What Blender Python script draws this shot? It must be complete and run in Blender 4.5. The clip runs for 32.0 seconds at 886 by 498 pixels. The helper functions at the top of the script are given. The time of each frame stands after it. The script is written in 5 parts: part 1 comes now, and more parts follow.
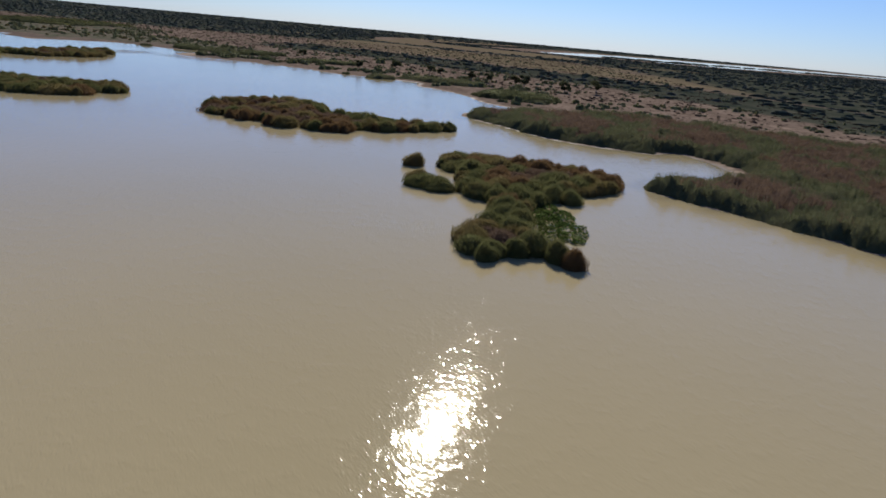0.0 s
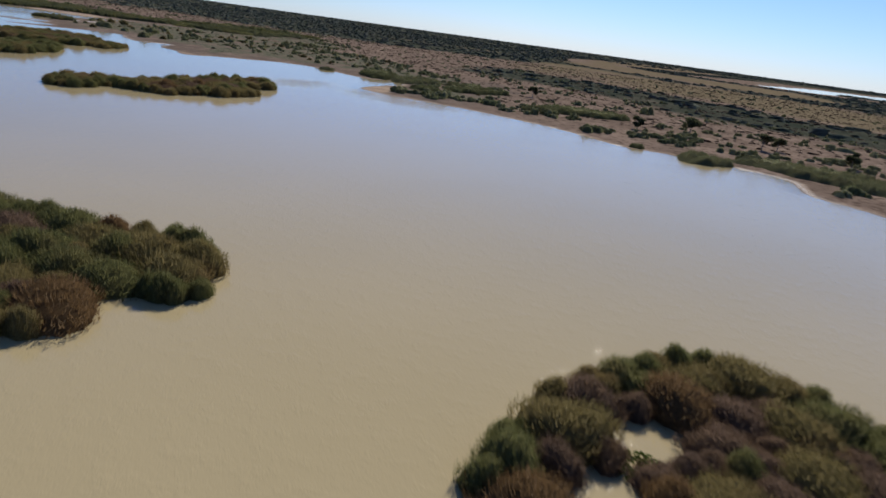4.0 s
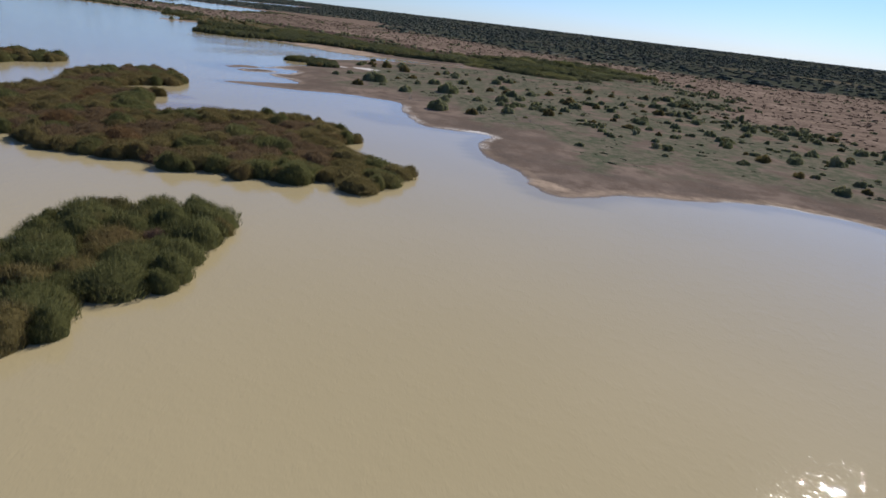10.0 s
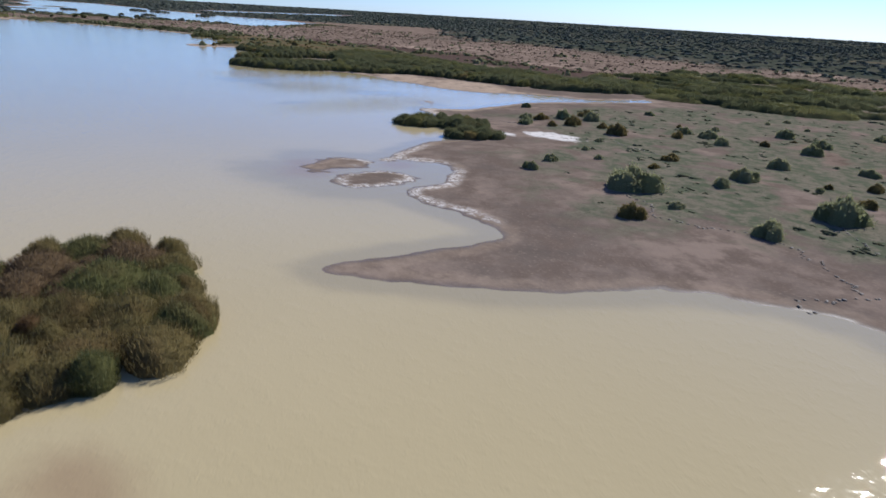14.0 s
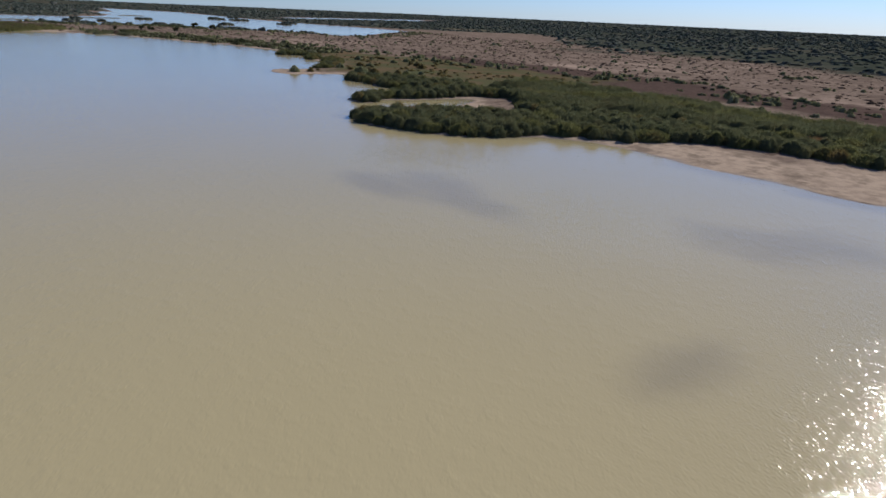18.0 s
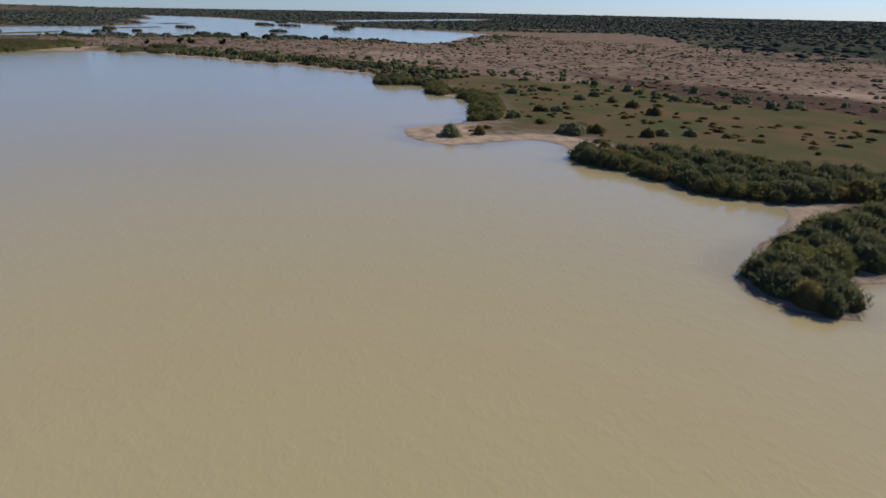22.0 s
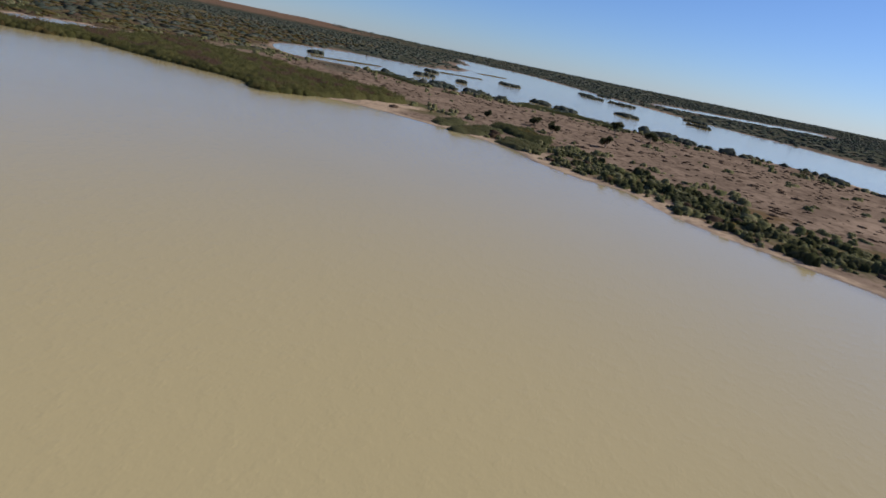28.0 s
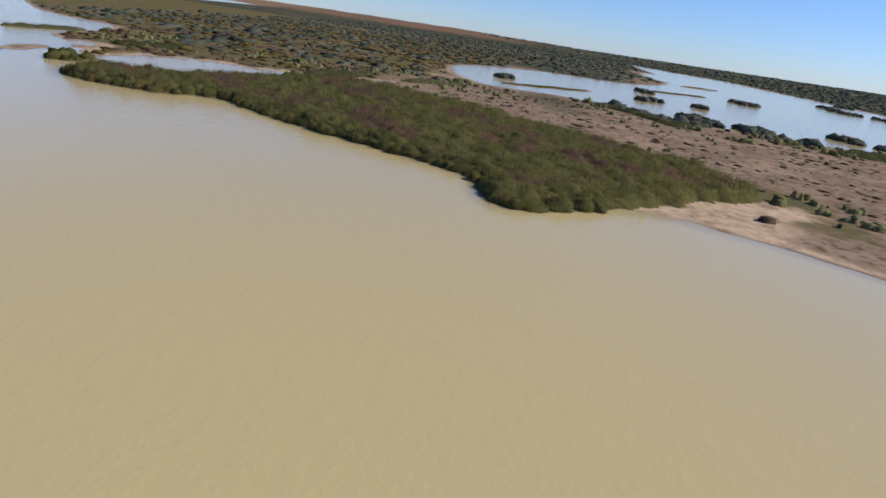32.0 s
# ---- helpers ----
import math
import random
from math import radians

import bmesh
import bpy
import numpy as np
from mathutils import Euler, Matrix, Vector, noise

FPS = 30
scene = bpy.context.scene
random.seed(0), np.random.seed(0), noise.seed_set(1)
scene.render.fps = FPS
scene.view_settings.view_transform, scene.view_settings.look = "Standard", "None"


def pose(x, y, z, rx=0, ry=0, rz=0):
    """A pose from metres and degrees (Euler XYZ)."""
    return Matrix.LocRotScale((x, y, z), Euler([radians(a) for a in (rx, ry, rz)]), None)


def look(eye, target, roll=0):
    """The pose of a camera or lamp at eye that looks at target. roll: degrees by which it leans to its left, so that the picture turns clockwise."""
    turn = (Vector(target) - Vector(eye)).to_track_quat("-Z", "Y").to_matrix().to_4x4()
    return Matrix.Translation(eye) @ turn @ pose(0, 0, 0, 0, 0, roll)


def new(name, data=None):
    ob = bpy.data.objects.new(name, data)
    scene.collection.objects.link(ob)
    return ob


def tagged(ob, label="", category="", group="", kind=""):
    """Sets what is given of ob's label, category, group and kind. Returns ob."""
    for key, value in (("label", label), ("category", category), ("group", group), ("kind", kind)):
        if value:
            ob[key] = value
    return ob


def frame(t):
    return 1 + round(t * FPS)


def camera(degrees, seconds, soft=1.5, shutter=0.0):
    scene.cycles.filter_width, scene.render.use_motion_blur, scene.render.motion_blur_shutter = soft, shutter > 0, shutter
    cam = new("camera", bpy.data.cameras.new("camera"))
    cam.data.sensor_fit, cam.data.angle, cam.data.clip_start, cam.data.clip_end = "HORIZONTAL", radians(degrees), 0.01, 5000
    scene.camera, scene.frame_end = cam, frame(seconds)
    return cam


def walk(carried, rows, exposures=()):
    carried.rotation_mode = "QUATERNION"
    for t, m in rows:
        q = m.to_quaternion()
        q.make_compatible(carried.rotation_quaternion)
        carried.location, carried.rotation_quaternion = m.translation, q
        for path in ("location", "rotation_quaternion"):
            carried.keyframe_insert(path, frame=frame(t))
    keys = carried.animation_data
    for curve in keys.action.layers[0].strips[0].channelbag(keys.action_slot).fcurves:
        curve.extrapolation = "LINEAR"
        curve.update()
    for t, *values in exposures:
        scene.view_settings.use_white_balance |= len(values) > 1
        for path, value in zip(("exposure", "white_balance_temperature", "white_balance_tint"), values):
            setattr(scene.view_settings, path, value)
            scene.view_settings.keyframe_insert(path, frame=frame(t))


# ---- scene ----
# ---- camera: a light aircraft at about twenty metres, turning slowly to its left ----
# seconds, stops, white balance: the clip's camera opens up over the dark reeds and near the end
EXPOSURES = [(0.0, 0.02, 6400, 10), (4.0, 0.2, 6480, 10), (7.0, 0.08, 6350, 10), (8.0, 0.16, 6350, 10), (9.0, 0.27, 6480, 10), (11.0, 0.32, 6150, 10), (12.0, 0.47, 6050, 10), (13.0, 0.61, 5950, 10), (13.5, 0.61, 5950, 10), (16.0, 0.38, 6150, 10),
             (18.0, 0.18, 6250, 10), (22.0, 0.13, 6550, 10), (25.0, -0.03, 6700, 10), (29.0, 0.26, 6800, 10), (30.0, 0.31, 6800, 10), (31.0, 0.47, 6850, 10), (32.0, 0.58, 6850, 10)]
cam = camera(72.89, 32.0, soft=1.65, shutter=0.18)
# seconds, place in metres, then heading to the left of +y, upward tilt and lean to the left in degrees
PATH = [
    (0, 0.01, 0.01, 19.97, -0.02, -19.70, 5.26),
    (0.5, -5.85, 14.27, 19.93, 0.99, -19.92, 4.51),
    (1, -11.65, 28.69, 20.08, 3.12, -20.93, 2.67),
    (1.5, -17.46, 42.34, 20.28, 5.28, -22.01, 1.06),
    (2, -23.55, 56.04, 20.26, 6.96, -22.26, 0.78),
    (2.5, -30.37, 70.06, 20.19, 7.88, -21.52, 2.71),
    (3, -37.11, 83.69, 20.21, 9.26, -20.75, 4.40),
    (3.5, -44.46, 97.29, 20.36, 11.50, -19.90, 6.18),
    (4, -52.37, 110.78, 20.61, 14.68, -19.86, 7.77),
    (4.5, -60.74, 124.04, 20.74, 18.31, -19.40, 9.13),
    (6.5, -99.84, 169.35, 19.90, 24.69, -18.37, 7.57),
    (7, -109.93, 179.95, 19.86, 26.53, -18.22, 7.14),
    (7.5, -119.77, 189.84, 19.86, 28.57, -17.89, 7.78),
    (8, -129.84, 199.49, 20.13, 30.67, -18.54, 8.63),
    (8.5, -140.52, 208.77, 20.62, 33.41, -19.46, 7.56),
    (9, -151.80, 217.85, 20.99, 35.75, -19.55, 7.62),
    (9.5, -163.06, 226.34, 21.31, 36.88, -19.88, 8.01),
    (10, -174.76, 234.54, 21.42, 37.42, -21.15, 6.68),
    (10.5, -186.55, 242.50, 21.39, 38.29, -22.02, 3.88),
    (11, -199.05, 250.13, 21.56, 38.76, -22.00, 2.77),
    (11.5, -211.67, 257.51, 21.48, 38.95, -21.68, 3.25),
    (12, -224.44, 264.61, 21.29, 39.56, -21.83, 3.04),
    (12.5, -237.00, 271.62, 21.27, 40.61, -22.31, 2.14),
    (13, -250.16, 278.61, 21.20, 41.20, -22.09, 2.40),
    (13.5, -263.62, 285.35, 21.20, 41.13, -21.04, 4.29),
    (15.5, -319.19, 312.98, 20.14, 43.48, -23.32, -1.91),
    (16, -332.79, 319.25, 19.92, 44.20, -22.96, -2.10),
    (16.5, -345.77, 325.17, 19.79, 45.80, -22.94, -3.60),
    (17, -358.34, 330.68, 19.82, 46.53, -22.47, -1.73),
    (17.5, -370.86, 335.73, 19.99, 47.09, -21.96, 0.66),
    (18, -383.60, 340.43, 20.21, 47.89, -21.45, 2.56),
    (18.5, -396.26, 345.13, 20.36, 48.75, -21.34, 2.75),
    (19, -409.40, 349.79, 20.38, 49.51, -21.76, 1.47),
    (19.5, -422.78, 354.56, 20.43, 50.16, -22.74, -0.53),
    (20, -436.42, 359.03, 20.44, 50.06, -23.14, -1.09),
    (20.5, -449.76, 363.30, 20.40, 49.88, -23.01, -0.63),
    (21, -462.99, 367.31, 20.32, 50.10, -22.70, -0.32),
    (21.5, -476.59, 371.26, 20.29, 50.71, -22.21, 0.20),
    (22, -490.03, 375.03, 20.25, 51.75, -21.71, 1.07),
    (22.5, -503.57, 378.68, 20.27, 53.39, -21.53, 1.71),
    (23, -517.33, 382.10, 20.23, 55.61, -21.21, 2.40),
    (23.5, -531.43, 385.33, 20.09, 57.57, -20.61, 4.17),
    (24, -545.39, 388.08, 19.89, 59.02, -19.98, 5.81),
    (24.5, -559.13, 390.61, 19.66, 60.51, -19.54, 5.98),
    (25, -572.52, 393.09, 19.57, 62.42, -18.86, 6.90),
    (25.5, -586.31, 394.95, 19.55, 64.31, -18.52, 8.46),
    (26, -600.24, 396.00, 19.69, 66.19, -18.20, 10.05),
    (26.5, -613.17, 396.17, 19.80, 68.16, -18.23, 11.31),
    (28.5, -662.99, 394.28, 20.58, 75.91, -18.16, 12.41),
    (29, -675.71, 392.86, 20.58, 77.13, -17.54, 13.75),
    (29.5, -688.26, 391.00, 20.58, 78.95, -17.49, 13.62),
    (30, -700.71, 388.85, 20.50, 80.45, -17.37, 13.97),
    (30.5, -712.93, 386.19, 20.32, 82.48, -17.90, 12.52),
    (31, -724.78, 382.49, 20.17, 84.26, -18.89, 10.68),
    (31.5, -737.17, 378.40, 20.02, 86.19, -19.79, 8.98),
    (32, -749.74, 374.89, 19.95, 88.30, -20.24, 8.54),
]
walk(cam, [(t, pose(x, y, z, 0, 0, yaw) @ pose(0, 0, 0, 90 + tilt, 0, 0) @ pose(0, 0, 0, 0, 0, lean))
           for t, x, y, z, yaw, tilt, lean in PATH], exposures=EXPOSURES)

# ---- light: clear morning sky, sun ahead of the first heading ----
SUN_EL, SUN_AZ = 37.0, 1.0
world = bpy.data.worlds.new("sky")
scene.world = world
world.use_nodes = True
wn = world.node_tree.nodes
wn.clear()
sky = wn.new("ShaderNodeTexSky")
sky.sky_type, sky.sun_disc = "NISHITA", False
sky.sun_elevation, sky.sun_rotation = radians(SUN_EL), radians(SUN_AZ)
sky.air_density, sky.dust_density, sky.ozone_density = 1.0, 0.0, 3.0
wbg, wout = wn.new("ShaderNodeBackground"), wn.new("ShaderNodeOutputWorld")
wbg.inputs["Strength"].default_value = 0.088
clear = wn.new("ShaderNodeMix")
clear.data_type, clear.blend_type = "RGBA", "MULTIPLY"
clear.inputs[0].default_value = 1.0
up, lift, tint = wn.new("ShaderNodeTexCoord"), wn.new("ShaderNodeMapRange"), wn.new("ShaderNodeMix")
split = wn.new("ShaderNodeSeparateXYZ")
world.node_tree.links.new(up.outputs["Generated"], split.inputs[0])
world.node_tree.links.new(split.outputs["Z"], lift.inputs["Value"])
lift.inputs["From Max"].default_value = 0.3
tint.data_type = "RGBA"
tint.inputs[6].default_value, tint.inputs[7].default_value = (0.61, 0.745, 1.17, 1), (0.71, 0.825, 1.1, 1)
world.node_tree.links.new(lift.outputs[0], tint.inputs[0])
world.node_tree.links.new(tint.outputs[2], clear.inputs[7])
world.node_tree.links.new(sky.outputs[0], clear.inputs[6])
# the sky is a deeper blue to the west, away from the sun
west, deep, blue = wn.new("ShaderNodeMapRange"), wn.new("ShaderNodeMix"), wn.new("ShaderNodeMix")
west.inputs["From Min"].default_value, west.inputs["From Max"].default_value = -0.2, -0.95
world.node_tree.links.new(split.outputs["X"], west.inputs["Value"])
deep.data_type, blue.data_type, blue.blend_type = "RGBA", "RGBA", "MULTIPLY"
deep.inputs[6].default_value, deep.inputs[7].default_value = (1, 1, 1, 1), (0.74, 0.86, 0.965, 1)
blue.inputs[0].default_value = 1.0
world.node_tree.links.new(west.outputs[0], deep.inputs[0])
world.node_tree.links.new(clear.outputs[2], blue.inputs[6])
world.node_tree.links.new(deep.outputs[2], blue.inputs[7])
world.node_tree.links.new(blue.outputs[2], wbg.inputs[0])
world.node_tree.links.new(wbg.outputs[0], wout.inputs[0])
sun = new("sun", bpy.data.lights.new("sun", "SUN"))
sun.data.energy, sun.data.angle, sun.data.color = 4.7, radians(0.53), (1.0, 0.94, 0.83)
to_sun = Vector((math.sin(radians(SUN_AZ)) * math.cos(radians(SUN_EL)), math.cos(radians(SUN_AZ)) * math.cos(radians(SUN_EL)), math.sin(radians(SUN_EL))))
sun.matrix_world = look(to_sun * 900, (0, 0, 0))


# ---- materials ----
def material(name):
    """A new node material: its node tree, its Principled node and a short way to add nodes and links."""
    m = bpy.data.materials.new(name)
    m.use_nodes = True
    return m, m.node_tree, m.node_tree.nodes["Principled BSDF"]


def node(tree, kind, **values):
    n = tree.nodes.new(kind)
    for key, value in values.items():
        n.inputs[key.replace("_", " ")].default_value = value
    return n


def link(tree, a, b):
    tree.links.new(a, b)


def noise_node(tree, scale, detail=4.0, rough=0.55, where=None):
    n = node(tree, "ShaderNodeTexNoise", Scale=scale, Detail=detail, Roughness=rough)
    if where is not None:
        link(tree, where, n.inputs["Vector"])
    return n.outputs["Fac"]


def ramp(tree, fac, low, high):
    """fac stretched so that low becomes 0 and high 1."""
    n = node(tree, "ShaderNodeMapRange")
    n.inputs["From Min"].default_value, n.inputs["From Max"].default_value = low, high
    n.interpolation_type = "SMOOTHSTEP"
    link(tree, fac, n.inputs["Value"])
    return n.outputs["Result"]


def math_node(tree, op, a, b):
    n = tree.nodes.new("ShaderNodeMath")
    n.operation = op
    for k, v in enumerate((a, b)):
        if isinstance(v, (int, float)):
            n.inputs[k].default_value = v
        else:
            link(tree, v, n.inputs[k])
    return n.outputs[0]


def mix(tree, fac, a, b):
    n = tree.nodes.new("ShaderNodeMix")
    n.data_type = "RGBA"
    for k, v in ((0, fac), (6, a), (7, b)):
        if isinstance(v, (int, float)):
            n.inputs[k].default_value = v
        elif isinstance(v, tuple):
            n.inputs[k].default_value = (*v, 1)
        else:
            link(tree, v, n.inputs[k])
    return n.outputs[2]


def attribute(tree, name):
    n = tree.nodes.new("ShaderNodeAttribute")
    n.attribute_name = name
    return n.outputs["Fac"]


def bump(tree, bsdf, height, strength, distance):
    n = node(tree, "ShaderNodeBump", Strength=strength, Distance=distance)
    link(tree, height, n.inputs["Height"])
    link(tree, n.outputs[0], bsdf.inputs["Normal"])


def position(tree):
    return tree.nodes.new("ShaderNodeNewGeometry").outputs["Position"]


def make_ground():
    m, t, b = material("dry lake shore earth")
    p = position(t)
    broad, mid, fine, grit = (noise_node(t, s, 5, 0.6, p) for s in (0.012, 0.07, 0.55, 3.0))
    plain = mix(t, ramp(t, mid, 0.35, 0.65), (0.142, 0.104, 0.08), (0.212, 0.156, 0.12))
    plain = mix(t, ramp(t, fine, 0.46, 0.66), plain, (0.085, 0.06, 0.045))
    plain = mix(t, ramp(t, broad, 0.56, 0.74), plain, (0.3, 0.22, 0.168))
    sand = mix(t, ramp(t, fine, 0.35, 0.7), (0.36, 0.272, 0.198), (0.235, 0.176, 0.13))
    sand = mix(t, ramp(t, noise_node(t, 0.2, 6, 0.7, p), 0.48, 0.66), sand, (0.17, 0.128, 0.094))
    mud = mix(t, ramp(t, mid, 0.35, 0.65), (0.19, 0.143, 0.113), (0.1, 0.079, 0.065))
    mud = mix(t, ramp(t, noise_node(t, 0.22, 6, 0.65, p), 0.42, 0.62), mud, (0.115, 0.086, 0.068))
    mud = mix(t, ramp(t, grit, 0.52, 0.8), mud, (0.2, 0.152, 0.115))
    marsh = mix(t, ramp(t, fine, 0.38, 0.6), (0.074, 0.082, 0.052), (0.138, 0.118, 0.086))
    marsh = mix(t, ramp(t, grit, 0.5, 0.7), marsh, (0.06, 0.06, 0.042))
    grass = mix(t, ramp(t, mid, 0.38, 0.66), (0.07, 0.072, 0.036), (0.115, 0.078, 0.046))
    scrub = mix(t, ramp(t, mid, 0.4, 0.6), (0.032, 0.038, 0.028), (0.058, 0.058, 0.043))
    scrub = mix(t, ramp(t, noise_node(t, 0.028, 5, 0.65, p), 0.55, 0.7), scrub, (0.1, 0.088, 0.066))
    wobble = math_node(t, "MULTIPLY", math_node(t, "SUBTRACT", fine, 0.5), 0.9)
    wob2 = math_node(t, "MULTIPLY", math_node(t, "SUBTRACT", mid, 0.5), 1.3)

    def zone(name, soft=0.2):
        a = attribute(t, name)
        blur = math_node(t, "MULTIPLY", math_node(t, "MULTIPLY", a, math_node(t, "SUBTRACT", 1.0, a)), 4.0)
        a = math_node(t, "ADD", a, math_node(t, "MULTIPLY", math_node(t, "ADD", wobble, wob2), blur))
        return ramp(t, a, 0.5 - soft, 0.5 + soft)

    c = mix(t, zone("scrub", 0.3), plain, scrub)
    c = mix(t, zone("red", 0.3), c, mix(t, ramp(t, mid, 0.4, 0.6), (0.2, 0.115, 0.08), (0.12, 0.075, 0.055)))
    c = mix(t, math_node(t, "MULTIPLY", zone("heath", 0.3), 1.0), c, mix(t, ramp(t, fine, 0.35, 0.65), (0.06, 0.041, 0.034), (0.092, 0.062, 0.05)))
    c = mix(t, zone("grass", 0.25), c, grass)
    c = mix(t, zone("mud"), c, mud)
    c = mix(t, zone("marsh", 0.22), c, marsh)
    c = mix(t, zone("sand"), c, sand)
    inland = attribute(t, "inland")
    edge = math_node(t, "ADD", inland, math_node(t, "ADD", math_node(t, "MULTIPLY", wobble, 2.2), math_node(t, "MULTIPLY", wob2, 1.5)))
    rim = math_node(t, "MULTIPLY", ramp(t, edge, 0.2, 0.9), ramp(t, edge, 3.2, 1.6))
    c = mix(t, math_node(t, "MULTIPLY", rim, math_node(t, "SUBTRACT", 0.7, math_node(t, "MULTIPLY", attribute(t, "bay"), 0.45))), c, sand)
    c = mix(t, math_node(t, "MULTIPLY", math_node(t, "MULTIPLY", ramp(t, edge, 0.1, 0.5), ramp(t, edge, 3.0, 1.0)), math_node(t, "MULTIPLY", zone("salt", 0.25), math_node(t, "MULTIPLY", ramp(t, noise_node(t, 1.1, 5, 0.7, p), 0.4, 0.56), ramp(t, grit, 0.34, 0.56)))), c, (0.52, 0.485, 0.445))
    c = mix(t, math_node(t, "MULTIPLY", zone("pan", 0.15), ramp(t, noise_node(t, 1.4, 5, 0.7, p), 0.3, 0.48)), c, (0.52, 0.48, 0.44))
    clearing = zone("clearing", 0.25)
    c = mix(t, clearing, c, mix(t, ramp(t, mid, 0.4, 0.62), (0.165, 0.128, 0.08), (0.12, 0.095, 0.06)))
    wet = ramp(t, attribute(t, "wet"), 0.1, 0.9)
    dark = mix(t, 0.55, c, (0.09, 0.068, 0.055))
    c = mix(t, wet, c, dark)
    link(t, c, b.inputs["Base Color"])
    r = node(t, "ShaderNodeMapRange")
    r.inputs["To Min"].default_value, r.inputs["To Max"].default_value = 0.95, 0.5
    link(t, wet, r.inputs["Value"])
    link(t, r.outputs[0], b.inputs["Roughness"])
    link(t, math_node(t, "MULTIPLY", wet, 0.1), b.inputs["Specular IOR Level"])
    bump(t, b, math_node(t, "ADD", fine, math_node(t, "MULTIPLY", grit, 0.4)), 0.7, 0.12)
    return m


def make_water():
    m, t, b = material("silty water")
    p = position(t)
    broad = noise_node(t, 0.012, 4, 0.5, p)
    c = mix(t, ramp(t, broad, 0.35, 0.65), (0.33, 0.266, 0.145), (0.36, 0.291, 0.165))
    c = mix(t, math_node(t, "MULTIPLY", ramp(t, attribute(t, "ruffle"), 0.0, 1.0), 0.5), c, (0.322, 0.273, 0.143))
    shallow = math_node(t, "ADD", attribute(t, "shallow"), math_node(t, "MULTIPLY", math_node(t, "SUBTRACT", noise_node(t, 0.12, 5, 0.6, p), 0.5), 0.5))
    c = mix(t, math_node(t, "MULTIPLY", ramp(t, shallow, 0.2, 0.95), 0.72), c, (0.24, 0.198, 0.118))
    silt = math_node(t, "ADD", attribute(t, "silt"), math_node(t, "MULTIPLY", math_node(t, "SUBTRACT", noise_node(t, 0.25, 6, 0.65, p), 0.5), 0.6))
    c = mix(t, math_node(t, "MULTIPLY", ramp(t, silt, 0.15, 0.9), 0.8), c, (0.245, 0.172, 0.095))
    link(t, c, b.inputs["Base Color"])
    b.inputs["Roughness"].default_value = 0.085
    b.inputs["IOR"].default_value = 1.333
    turned, drawn = node(t, "ShaderNodeMapping"), node(t, "ShaderNodeMapping")
    turned.inputs["Rotation"].default_value = (0, 0, radians(-40))
    drawn.inputs["Scale"].default_value = (1.0, 0.42, 1.0)
    link(t, p, turned.inputs["Vector"])
    link(t, turned.outputs[0], drawn.inputs["Vector"])
    q = drawn.outputs[0]
    swell = noise_node(t, 0.5, 2, 0.5, q)
    ripple = noise_node(t, 4.4, 1, 0.4, q)
    chop = noise_node(t, 9.0, 1, 0.4, q)
    h = math_node(t, "ADD", math_node(t, "MULTIPLY", swell, 0.07), math_node(t, "ADD", math_node(t, "MULTIPLY", ripple, 0.09), math_node(t, "MULTIPLY", chop, 0.084)))
    gusty = math_node(t, "ADD", 0.72, math_node(t, "MULTIPLY", ramp(t, noise_node(t, 0.7, 2, 0.6, p), 0.4, 0.75), 0.75))
    h = math_node(t, "MULTIPLY", h, gusty)
    calm = attribute(t, "calm")
    h = math_node(t, "MULTIPLY", h, math_node(t, "SUBTRACT", 1.0, math_node(t, "MULTIPLY", calm, 0.28)))
    gust = math_node(t, "MULTIPLY", attribute(t, "ruffle"), ramp(t, noise_node(t, 0.16, 3, 0.6, p), 0.2, 0.6))
    h = math_node(t, "ADD", h, math_node(t, "MULTIPLY", gust, math_node(t, "MULTIPLY", noise_node(t, 7.0, 1, 0.5, p), 0.04)))
    spike = math_node(t, "MULTIPLY", noise_node(t, 6.0, 0, 0.4, p), math_node(t, "MULTIPLY", attribute(t, "wind"), 0.3))
    h = math_node(t, "ADD", h, spike)
    link(t, math_node(t, "ADD", math_node(t, "SUBTRACT", 0.045, math_node(t, "MULTIPLY", calm, 0.01)), math_node(t, "MULTIPLY", gust, 0.03)), b.inputs["Roughness"])
    bump(t, b, h, 1.0, 0.125)
    return m


